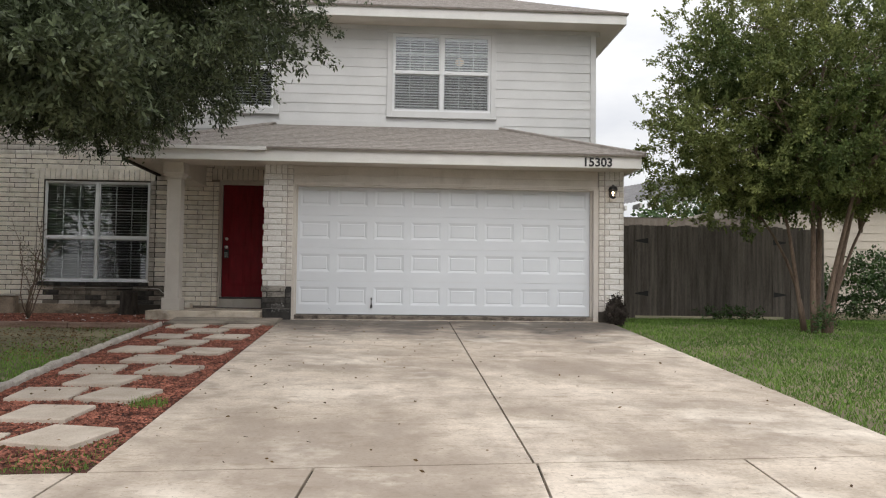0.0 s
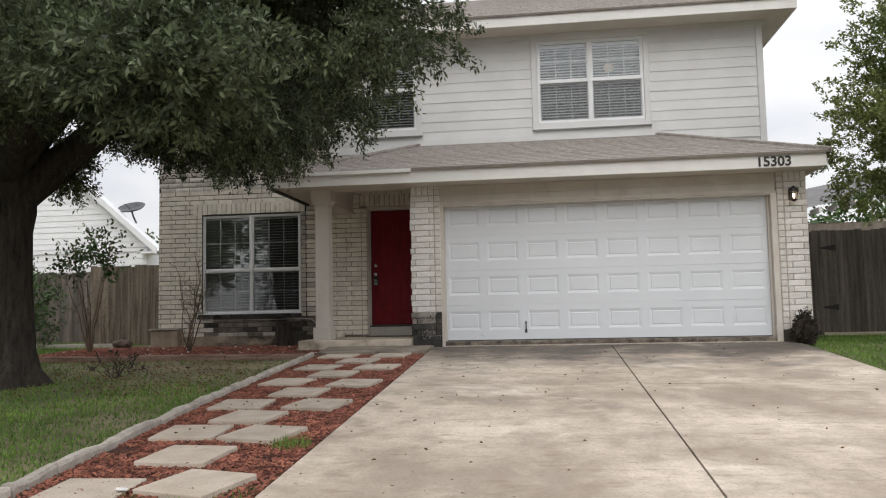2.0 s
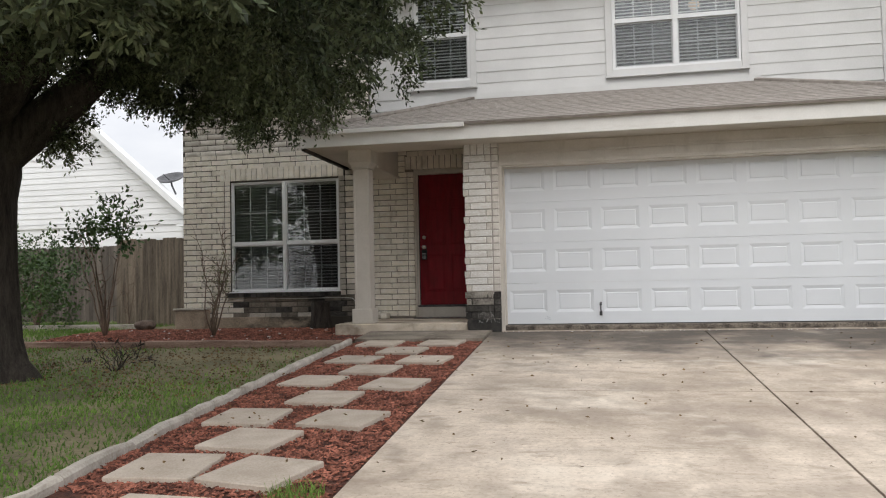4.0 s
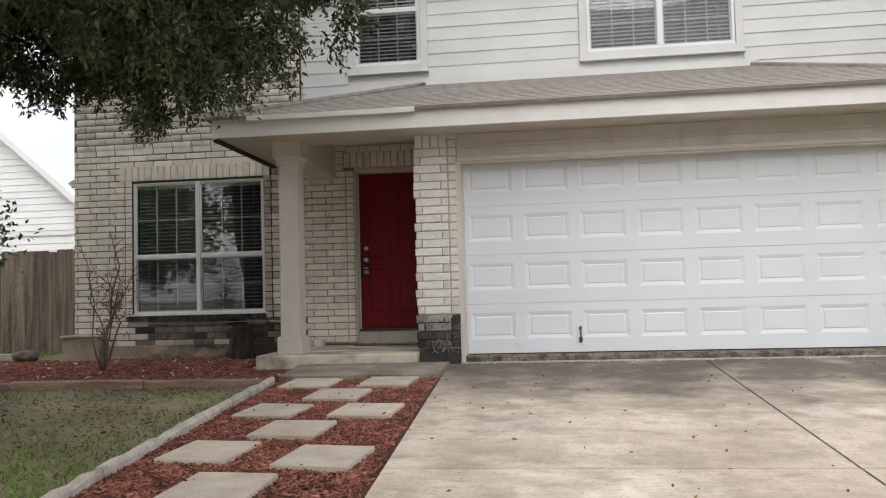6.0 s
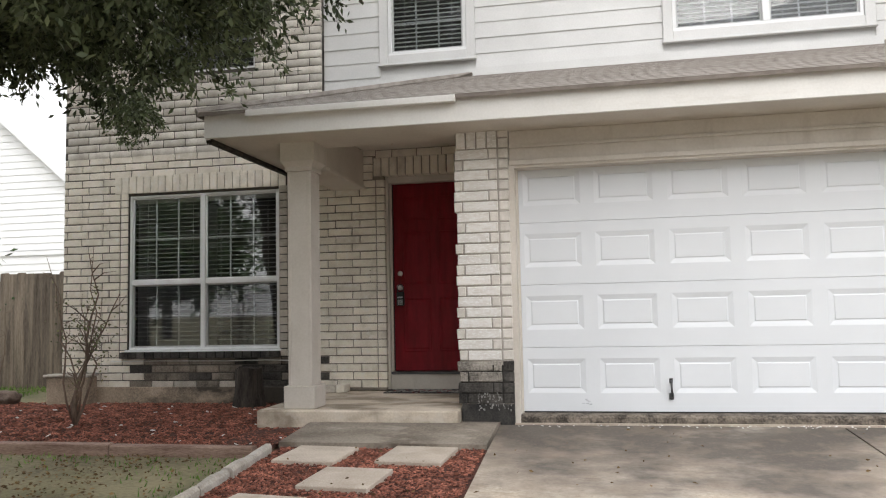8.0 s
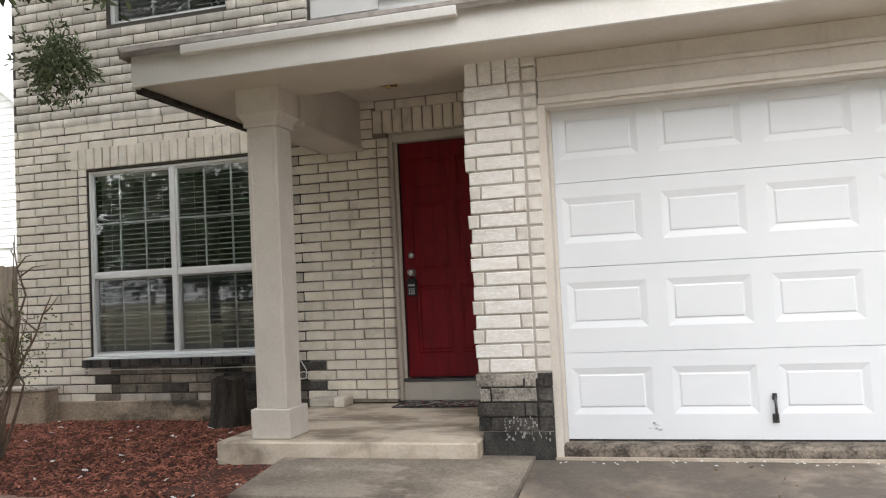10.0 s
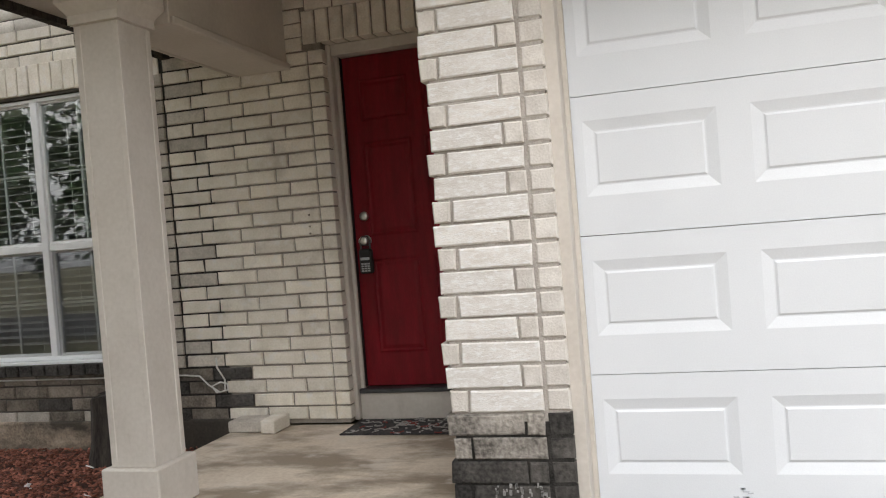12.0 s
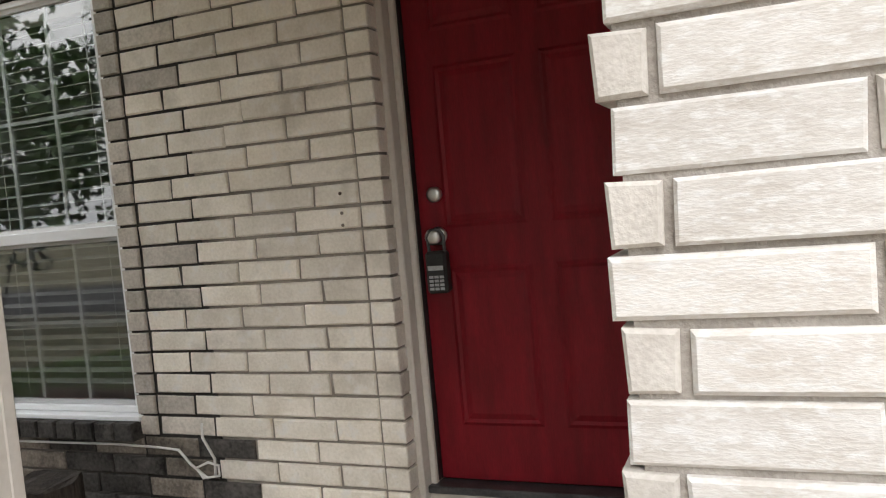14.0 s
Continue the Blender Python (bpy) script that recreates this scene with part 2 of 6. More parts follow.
LEAF_SPARSE = surface("yellowing leaf", (0.07, 0.085, 0.03), (0.20, 0.20, 0.09), 0.7, 3, 20, 0.0, island=0.4)
DEAD = surface("dead plant", (0.02, 0.016, 0.013), (0.075, 0.06, 0.05), 0.95, 8, 50, 0.2, island=0.4)
LITTER = surface("fallen leaf", (0.07, 0.04, 0.018), (0.22, 0.14, 0.06), 0.9, 5, 40, 0.0, island=0.5)
FENCE = surface("grey weathered cedar", (0.062, 0.053, 0.045), (0.17, 0.146, 0.125), 0.93, 3, 40, 0.5, vary=0.28, stretch=(6, 6, 0.35))
FENCE_WARM = surface("brown weathered cedar", (0.08, 0.064, 0.05), (0.30, 0.245, 0.19), 0.93, 3, 40, 0.5, vary=0.35, stretch=(6, 6, 0.35))
BLACK = surface("black metal", (0.010, 0.010, 0.010), (0.025, 0.025, 0.026), 0.5, 10, 90, 0.1)
DARK_METAL = surface("dark grey metal", (0.06, 0.06, 0.065), (0.12, 0.12, 0.125), 0.4, 10, 90, 0.05, metal=0.6)
CHROME = surface("satin nickel", (0.55, 0.54, 0.52), (0.66, 0.65, 0.63), 0.28, 20, 120, 0.02, metal=1.0)
BRASS = surface("polished brass", (0.55, 0.36, 0.10), (0.70, 0.48, 0.16), 0.25, 20, 120, 0.02, metal=1.0)
SCUFF = surface("grey scuff", (0.44, 0.46, 0.50), (0.54, 0.56, 0.60), 0.6, 30, 120, 0.0)
KEYPAD = surface("grey keys", (0.30, 0.31, 0.32), (0.42, 0.43, 0.44), 0.6, 30, 120, 0.0)
MAT = surface("patterned rubber mat", (0.012, 0.012, 0.013), (0.055, 0.05, 0.05), 0.8, 30, 90, 0.4)
MAT_GREY = surface("mat pattern grey", (0.22, 0.21, 0.20), (0.40, 0.38, 0.36), 0.9, 30, 90, 0.3)
MAT_RED = surface("mat pattern red", (0.16, 0.03, 0.03), (0.26, 0.06, 0.05), 0.9, 30, 90, 0.3)
CABLE = surface("white cable", (0.60, 0.59, 0.56), (0.70, 0.69, 0.66), 0.5, 30, 90, 0.0)
NEIGHBOUR = surface("white neighbour siding", (0.70, 0.71, 0.72), (0.78, 0.79, 0.80), 0.7, 1.5, 40, 0.05, vary=0.02)
ASPHALT = surface("street asphalt", (0.04, 0.04, 0.042), (0.075, 0.073, 0.07), 0.95, 2, 90, 0.5)
TIN = surface("corrugated tin", (0.13, 0.125, 0.125), (0.21, 0.20, 0.20), 0.6, 3, 60, 0.1, metal=0.3)
ROCK = surface("brown field stone", (0.075, 0.052, 0.042), (0.20, 0.15, 0.12), 0.95, 8, 50, 0.8)
SHED_WOOD = surface("tan shed paint", (0.15, 0.125, 0.105), (0.25, 0.215, 0.18), 0.8, 3, 40, 0.2, stretch=(3, 3, 0.5))
PAPER = surface("white scrap", (0.7, 0.7, 0.68), (0.8, 0.8, 0.78), 0.8, 10, 50, 0.0)


def glass_material():
    m = bpy.data.materials.new("window glass")
    m.use_nodes = True
    n, l = m.node_tree.nodes, m.node_tree.links
    n.clear()
    out, mix, tr, gl, lw, po, ad = (n.new("ShaderNode" + k) for k in ("OutputMaterial", "MixShader", "BsdfTransparent", "BsdfGlossy", "LayerWeight", "Math", "Math"))
    lw.inputs["Blend"].default_value = 0.5
    po.operation, ad.operation = "POWER", "MULTIPLY_ADD"
    po.inputs[1].default_value = 5.0
    ad.inputs[1].default_value, ad.inputs[2].default_value = 0.70, 0.14
    tr.inputs["Color"].default_value = (0.88, 0.90, 0.90, 1)
    gl.inputs["Roughness"].default_value = 0.015
    l.new(lw.outputs["Facing"], po.inputs[0])
    l.new(po.outputs[0], ad.inputs[0])
    l.new(ad.outputs[0], mix.inputs["Fac"])
    l.new(tr.outputs["BSDF"], mix.inputs[1])
    l.new(gl.outputs["BSDF"], mix.inputs[2])
    l.new(mix.outputs["Shader"], out.inputs["Surface"])
    return m


def lit_material(name, colour, strength):
    m = bpy.data.materials.new(name)
    m.use_nodes = True
    b = m.node_tree.nodes["Principled BSDF"]
    b.inputs["Base Color"].default_value = (*colour, 1)
    b.inputs["Emission Color"].default_value = (*colour, 1)
    b.inputs["Emission Strength"].default_value = strength
    return m


def screen_material():
    m = bpy.data.materials.new("insect screen")
    m.use_nodes = True
    n, l = m.node_tree.nodes, m.node_tree.links
    n.clear()
    out, mix, tr, df = (n.new("ShaderNode" + k) for k in ("OutputMaterial", "MixShader", "BsdfTransparent", "BsdfDiffuse"))
    mix.inputs["Fac"].default_value = 0.14
    df.inputs["Color"].default_value = (0.05, 0.052, 0.055, 1)
    l.new(tr.outputs["BSDF"], mix.inputs[1])
    l.new(df.outputs["BSDF"], mix.inputs[2])
    l.new(mix.outputs["Shader"], out.inputs["Surface"])
    return m


SCREEN = screen_material()
GLASS = glass_material()
BULB = lit_material("warm bulb", (1.0, 0.74, 0.45), 4.0)
BULB_INSIDE = lit_material("ceiling lamp", (0.9, 0.66, 0.45), 0.22)


# ---- shared makers ----
def part(name, bm, material, parent=None, label="", smooth=False):
    """Links a bmesh (or a mesh) as one mesh object under a thing or a part."""
    if isinstance(bm, bmesh.types.BMesh):
        me = bpy.data.meshes.new(name)
        bm.to_mesh(me)
        bm.free()
    else:
        me = bm
    if not me.materials:
        me.materials.append(material)
    if smooth:
        me.polygons.foreach_set("use_smooth", [True] * len(me.polygons))
    ob = new(name, me)
    ob.parent = parent
    if label:
        ob["label"] = label
    return ob


def thing(name, label, category, group="", kind="", at=(0, 0, 0)):
    ob = new(name)
    ob.location = at
    ob.empty_display_size = 0.1
    return tagged(ob, label, category, group, kind)


def add_box(bm, x0, x1, y0, y1, z0, z1, bevel=0.0, tilt=0.0):
    got = bmesh.ops.create_cube(bm, size=1.0, matrix=Matrix.LocRotScale(((x0 + x1) / 2, (y0 + y1) / 2, (z0 + z1) / 2), Euler((tilt, 0, 0)), (x1 - x0, y1 - y0, z1 - z0)))
    if bevel:
        edges = list({e for v in got["verts"] for e in v.link_edges})
        bmesh.ops.bevel(bm, geom=edges, offset=bevel, segments=1, affect="EDGES")
    return bm


def boxes(*rows, bevel=0.0):
    bm = bmesh.new()
    for r in rows:
        add_box(bm, *r, bevel=bevel)
    return bm


def add_tube(bm, points, radii, sides=8, cap=True):
    """A tapered tube along a line of points."""
    rings, points = [], [Vector(p) for p in points]
    for i, p in enumerate(points):
        ahead = (points[min(i + 1, len(points) - 1)] - points[max(i - 1, 0)]).normalized()
        side = ahead.cross(Vector((0.31, 0.95, 0.11))).normalized()
        up = side.cross(ahead)
        r = radii[i] if isinstance(radii, (list, tuple)) else radii
        rings.append([bm.verts.new(p + r * (math.cos(k) * side + math.sin(k) * up)) for k in (2 * math.pi * j / sides for j in range(sides))])
    for a, b in zip(rings, rings[1:]):
        for j in range(sides):
            bm.faces.new((a[j], a[(j + 1) % sides], b[(j + 1) % sides], b[j]))
    if cap:
        bm.faces.new(rings[0][::-1])
        bm.faces.new(rings[-1])
    return bm


def tube(points, radii, sides=8):
    return add_tube(bmesh.new(), points, radii, sides)


def lathe(profile, sides=20, at=(0, 0, 0)):
    """Turns (radius, height) pairs round the z axis."""
    bm, rings = bmesh.new(), []
    for r, z in profile:
        rings.append([bm.verts.new((at[0] + r * math.cos(2 * math.pi * j / sides), at[1] + r * math.sin(2 * math.pi * j / sides), at[2] + z)) for j in range(sides)])
    for a, b in zip(rings, rings[1:]):
        for j in range(sides):
            bm.faces.new((a[j], a[(j + 1) % sides], b[(j + 1) % sides], b[j]))
    bm.faces.new(rings[0][::-1])
    bm.faces.new(rings[-1])
    return bm


def plate(corners, thick=0.02):
    """A slab under a flat polygon given by its upper corners."""
    bm = bmesh.new()
    top = [bm.verts.new(c) for c in corners]
    low = [bm.verts.new(Vector(c) - Vector((0, 0, thick))) for c in corners]
    bm.faces.new(top)
    bm.faces.new(low[::-1])
    for i in range(len(top)):
        j = (i + 1) % len(top)
        bm.faces.new((top[i], low[i], low[j], top[j]))
    bmesh.ops.recalc_face_normals(bm, faces=bm.faces)
    return bm


def polys(name, verts, size):
    """A mesh of loose polygons of one size from a numpy array of corners."""
    verts = np.asarray(verts, dtype=np.float32).reshape(-1, 3)
    count = len(verts) // size
    me = bpy.data.meshes.new(name)
    me.vertices.add(len(verts))
    me.vertices.foreach_set("co", verts.ravel())
    me.loops.add(len(verts))
    me.loops.foreach_set("vertex_index", np.arange(len(verts), dtype=np.int32))
    me.polygons.add(count)
    me.polygons.foreach_set("loop_start", np.arange(0, len(verts), size, dtype=np.int32))
    me.update(calc_edges=True)
    return me


def rise(y):
    """The height of the drive and its verges along the plot."""
    return float(np.interp(y, (-60, -11.6, -11.5, -9.7, -8.4, 0.0, 3.0, 60), (-0.90, -0.86, -0.74, -0.53, -0.488, -0.08, -0.08, -0.08)))


RISE = np.vectorize(rise)


# ---- ground ----
def ground_sheet():
    xs = [-700, -150, -40, -20, -12, -8, -5, -2, 1, 4, 7, 10, 14, 20, 40, 150, 700]
    ys = [-700, -150, -60, -30, -20, -15, -11.6, -11.5, -9.7, -8.4, -6, -4, -2, 0, 3, 6, 12, 30, 80, 200, 700]
    bm = bmesh.new()
    grid = [[bm.verts.new((x, y, rise(y) - 0.05)) for x in xs] for y in ys]
    for a, b in zip(grid, grid[1:]):
        for i in range(len(xs) - 1):
            bm.faces.new((a[i], a[i + 1], b[i + 1], b[i]))
    return part("ground", bm, SOIL)


tagged(ground_sheet(), "thin lawn and bare soil around the house", "ground", kind="structure")


def slab(x0, x1, y0, y1, lift=0.0, thick=0.1, gap=0.006):
    a, b = rise(y0) + lift, rise(y1) + lift
    return plate([(x0 + gap, y0 + gap, a), (x1 - gap, y0 + gap, a), (x1 - gap, y1 - gap, b), (x0 + gap, y1 - gap, b)], thick)


def skew_slab(low, high, lift=0.0, gap=0.008):
    """A slab between two lines across the drive, each a pair of (x, y) ends."""
    (a, b), (c, d) = low, high
    ring = [(a[0] + gap, a[1] + gap), (b[0] - gap, b[1] + gap), (d[0] - gap, d[1] - gap), (c[0] + gap, c[1] - gap)]
    return plate([(x, y, rise(y) + lift) for x, y in ring], 0.1)


def drive_x(side, y):
    return (-0.19 - 0.024 * y, 2.50 + 0.013 * y, 5.17 + 0.040 * y)[side]


def walk_edge(x):
    return -8.79 + 0.072 * x


driveway = thing("driveway", "stained pale concrete driveway in jointed slabs", "driveway", kind="structure")
for i in (0, 1):
    p, q = (drive_x(i, -8.7), walk_edge(drive_x(i, -8.7))), (drive_x(i + 1, -8.6), walk_edge(drive_x(i + 1, -8.6)))
    r, t = (drive_x(i, -4.3), -4.3), (drive_x(i + 1, -4.3), -4.3)
    u, v = (drive_x(i, -0.19), -0.19), (drive_x(i + 1, -0.19), -0.19)
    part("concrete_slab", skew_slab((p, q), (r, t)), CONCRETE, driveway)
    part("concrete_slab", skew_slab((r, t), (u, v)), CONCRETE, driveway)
part("joint", skew_slab(((0.05, -8.75), (4.80, -8.42)), ((-0.17, -0.21), (5.14, -0.21)), -0.02), JOINT, driveway, "dark dirt in the joints")
pavement = thing("pavement", "pale concrete sidewalk in square slabs", "pavement", kind="structure")
for i in range(-9, 14):
    x0 = -0.04 + 1.222 * i
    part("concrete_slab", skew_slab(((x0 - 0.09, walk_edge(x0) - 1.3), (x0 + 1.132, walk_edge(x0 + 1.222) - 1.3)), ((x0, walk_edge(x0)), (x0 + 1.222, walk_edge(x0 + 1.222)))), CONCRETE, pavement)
part("joint", skew_slab(((-11.0, walk_edge(-11) - 1.29), (16.8, walk_edge(16.8) - 1.29)), ((-11.0, walk_edge(-11) - 0.01), (16.8, walk_edge(16.8) - 0.01)), -0.02), JOINT, pavement, "dark dirt in the joints")
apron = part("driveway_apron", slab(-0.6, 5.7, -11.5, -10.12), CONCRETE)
tagged(apron, "concrete driveway apron sloping to the street", "driveway", kind="structure")
road = part("road", plate([(-300, -20.5, -0.84), (300, -20.5, -0.84), (300, -11.5, -0.84), (-300, -11.5, -0.84)], 0.1), ASPHALT)
tagged(road, "dark asphalt residential street", "road", kind="structure")
walkway = part("walkway_slab", plate([(-1.80, -1.03, -0.112), (-0.175, -1.03, -0.112), (-0.175, -0.345, -0.056), (-1.80, -0.345, -0.056)], 0.1), WALKWAY)
tagged(walkway, "grey concrete walkway slab before the porch", "walkway", kind="structure")
walk_fill = part("walkway_slab", plate([(-0.51, -0.342, -0.068), (-0.175, -0.342, -0.068), (-0.175, -0.19, -0.066), (-0.51, -0.19, -0.066)], 0.1), WALKWAY)
tagged(walk_fill, "damp concrete strip at the foot of the brick pier", "walkway", kind="structure")
porch = part("porch_slab", boxes((-2.30, -0.51, -0.335, 1.30, -0.20, 0.04), bevel=0.012), PORCH)
tagged(porch, "worn tan concrete porch slab with rounded edge", "porch", kind="structure")
lip = part("garage_slab_edge", boxes((-0.06, 4.98, -0.155, 0.30, -0.20, -0.012), bevel=0.02), LIP)
# Thin pale strip added for the bright line along the drive slab's edge.
part("expansion_strip", boxes((-0.12, 5.10, -0.185, -0.160, -0.2, -0.076)), PAVER, driveway, "pale strip along the drive's edge at the garage slab")
tagged(lip, "flaking dirty garage slab edge under the garage door", "slab", kind="structure")


# ---- brickwork ----
COURSE, UNIT, GAP, FOOT = 0.0908, 0.2735, 0.0105, 0.081
BRICK_MESH = {}


def brick_mesh(width, height, depth, kind, material):
    """A brick whose front lies at y = 0, with worn edges; alike bricks share it."""
    key = (round(width, 3), round(height, 3), round(depth, 3), kind, material.name)
    if key not in BRICK_MESH:
        rnd = random.Random(str(key))
        c, w, h = 0.004 + 0.003 * rnd.random(), width / 2, height / 2
        bm = bmesh.new()
        ring = [(-w, -h), (w, -h), (w, h), (-w, h)]
        jit = [(x + rnd.uniform(-0.003, 0.003), z + rnd.uniform(-0.0022, 0.0022)) for x, z in ring]
        front = [bm.verts.new((x - math.copysign(c, x), rnd.uniform(-0.002, 0.0015), z - math.copysign(c, z))) for x, z in jit]
        edge = [bm.verts.new((x, c, z)) for x, z in jit]
        back = [bm.verts.new((x, depth, z)) for x, z in jit]
        bm.faces.new(front)
        for a, b in ((edge, front), (back, edge)):
            for i in range(4):
                j = (i + 1) % 4
                bm.faces.new((a[i], a[j], b[j], b[i]))
        me = bpy.data.meshes.new("brick")
        bm.to_mesh(me)
        bm.free()
        me.materials.append(material)
        BRICK_MESH[key] = me
    return BRICK_MESH[key]


def course_rows(x0, x1, z0, z1, holes=(), unit=UNIT, shift=0, course=COURSE, foot=FOOT, lap=UNIT / 2):
    """Running bond: (x from, x to, z of the course) for each brick, cut at the holes."""
    rows = []
    k0 = round((z0 - foot) / course)
    for k in range(k0, k0 + int((z1 - z0) / course + 0.6)):
        z = foot + k * course
        spans = [(x0, x1)]
        for a, b, c, d in holes:
            if z + course * 0.6 > c and z + course * 0.4 < d:
                spans = [s for p, q in spans for s in ((p, min(q, a)), (max(p, b), q)) if s[1] - s[0] > 0.03]
        for p, q in spans:
            x = x1 - unit * (2 + int((x1 - x0) / unit)) + (lap if (k + shift) % 2 else 0)
            while x < q:
                a, b = max(x, p), min(x + unit, q)
                if b - a > 0.035:
                    rows.append((a, b, z))
                x += unit
    return rows


def lay(parent, rows, y, pick, depth=0.06, height=COURSE):
    rnd = random.Random(7)
    for a, b, z in rows:
        me = brick_mesh(b - a - GAP, height - GAP, depth, rnd.randrange(4), pick(a, b, z, rnd))
        ob = new("brick", me)
        ob.parent = parent
        ob.location = ((a + b) / 2, y + rnd.uniform(-0.0025, 0.0025), z + height / 2)


def lay_joined(parent, rows, y, material, height=COURSE):
    """The same bricks as one mesh, for a wall that stays far off."""
    rnd, quads = random.Random(3), []
    for a, b, z in rows:
        p, q, lo, hi, f, k, c = a + GAP / 2, b - GAP / 2, z + GAP / 2, z + height - GAP / 2, y + rnd.uniform(-0.002, 0.002), y + 0.05, 0.005
        F = [(p + c, f, lo + c), (q - c, f, lo + c), (q - c, f, hi - c), (p + c, f, hi - c)]
        E = [(p, f + c, lo), (q, f + c, lo), (q, f + c, hi), (p, f + c, hi)]
        B = [(p, k, lo), (q, k, lo), (q, k, hi), (p, k, hi)]
        quads += F
        for u, v in ((E, F), (B, E)):
            for i in range(4):
                j = (i + 1) % 4
                quads += [u[i], u[j], v[j], v[i]]
    me = polys("bricks", quads, 4)
    bm = bmesh.new()
    bm.from_mesh(me)
    bmesh.ops.remove_doubles(bm, verts=bm.verts, dist=0.0004)
    return tagged(part("bricks", bm, material, parent), kind="stuff")


# lower front wall with the wide window and the entry
WIN = (-4.61, -2.762, 0.49, 2.27)
entry_wall = part("wall_entry", boxes((-5.44, WIN[0], 1.292, 1.50, 0.05, 2.70), (WIN[1], -1.566, 1.292, 1.50, 0.05, 2.70), (WIN[0], WIN[1], 1.292, 1.50, 0.05, WIN[2]), (WIN[0], WIN[1], 1.292, 1.50, WIN[3], 2.70),
                                      (-1.566, -0.50, 1.292, 1.50, 2.345, 2.70)), MORTAR)
tagged(entry_wall, "cream brick front wall with grey mortar and mildew stains", "wall", kind="structure")


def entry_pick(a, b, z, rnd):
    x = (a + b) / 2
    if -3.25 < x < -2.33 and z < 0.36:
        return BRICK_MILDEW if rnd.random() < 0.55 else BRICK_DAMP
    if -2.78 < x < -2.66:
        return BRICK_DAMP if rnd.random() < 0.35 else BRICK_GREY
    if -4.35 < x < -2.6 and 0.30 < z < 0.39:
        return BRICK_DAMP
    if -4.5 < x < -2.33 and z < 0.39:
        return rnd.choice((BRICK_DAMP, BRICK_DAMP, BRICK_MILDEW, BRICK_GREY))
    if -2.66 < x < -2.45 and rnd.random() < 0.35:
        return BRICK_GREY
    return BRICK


EDGE = 0.098
LOW_COURSE, LOW_FOOT = 0.0858, 0.0706
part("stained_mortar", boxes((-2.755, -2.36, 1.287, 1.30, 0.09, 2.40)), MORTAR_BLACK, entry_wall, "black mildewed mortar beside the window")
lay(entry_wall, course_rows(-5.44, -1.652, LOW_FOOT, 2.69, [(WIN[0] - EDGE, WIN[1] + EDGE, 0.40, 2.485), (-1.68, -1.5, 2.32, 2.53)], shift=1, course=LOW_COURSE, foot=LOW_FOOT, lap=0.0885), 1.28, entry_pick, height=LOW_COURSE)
for k in range(26):
    z = LOW_FOOT + k * LOW_COURSE
    lay(entry_wall, [(-1.652, -1.550, z)], 1.276, entry_pick, 0.17, LOW_COURSE)
    if 0.40 < z < 2.29:
        lay(entry_wall, [(WIN[0] - EDGE, WIN[0] + 0.004, z), (WIN[1] - 0.004, WIN[1] + EDGE, z)], 1.277, entry_pick, 0.12, LOW_COURSE)
for i in range(23):
    x = WIN[0] - EDGE - 0.075 + i * 0.0915
    lay(entry_wall, [(x, x + 0.0915, 2.285)], 1.274, lambda *_: BRICK, 0.10, 0.205)
for i in range(13):
    x = -1.68 + i * 0.0900
    lay(entry_wall, [(x, x + 0.0915, 2.335)], 1.276, lambda *_: BRICK, 0.14, 0.205)
lay(entry_wall, course_rows(-1.652, -0.51, 2.54, 2.70), 1.28, entry_pick)
for i in range(18):
    x = WIN[0] - 0.06 + i * 0.107
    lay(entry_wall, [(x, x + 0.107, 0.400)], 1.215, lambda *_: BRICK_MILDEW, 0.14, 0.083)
footing = part("footing_left", boxes((-5.46, -2.30, 1.25, 1.50, -0.30, 0.088), bevel=0.008), FOOTING)
tagged(footing, "stained concrete footing under the brick wall", "footing", kind="structure")

# upper brick wall above it
UPW = (-4.33, -3.05, 3.66, 5.16)
upper_brick = part("wall_upper_brick", boxes((-5.44, UPW[0], 1.292, 1.50, 2.70, 5.30), (UPW[1], -2.27, 1.292, 1.50, 2.70, 5.30), (UPW[0], UPW[1], 1.292, 1.50, 2.70, UPW[2]), (UPW[0], UPW[1], 1.292, 1.50, UPW[3], 5.30)), MORTAR)
tagged(upper_brick, "cream brick upper wall beside the siding", "wall", kind="structure")
lay_joined(upper_brick, course_rows(-5.44, -2.26, 2.70, 5.28, [(UPW[0], UPW[1], UPW[2] - 0.05, UPW[3] + 0.03)]), 1.28, BRICK_JOINED)

# garage piers
PIER_Y = -0.20


def pier_pick(dirty):
    def pick(a, b, z, rnd):
        if dirty and z < FOOT + 1.5 * COURSE:
            return BRICK_MILDEW
        if dirty and z < FOOT + 3.5 * COURSE and (a + b) / 2 < -0.12:
            return BRICK_SEMI
        if dirty and z < FOOT + 3.5 * COURSE:
            return BRICK_MILDEW
        return BRICK_WHITE if b - a > 0.12 else BRICK_HEAD
    return pick


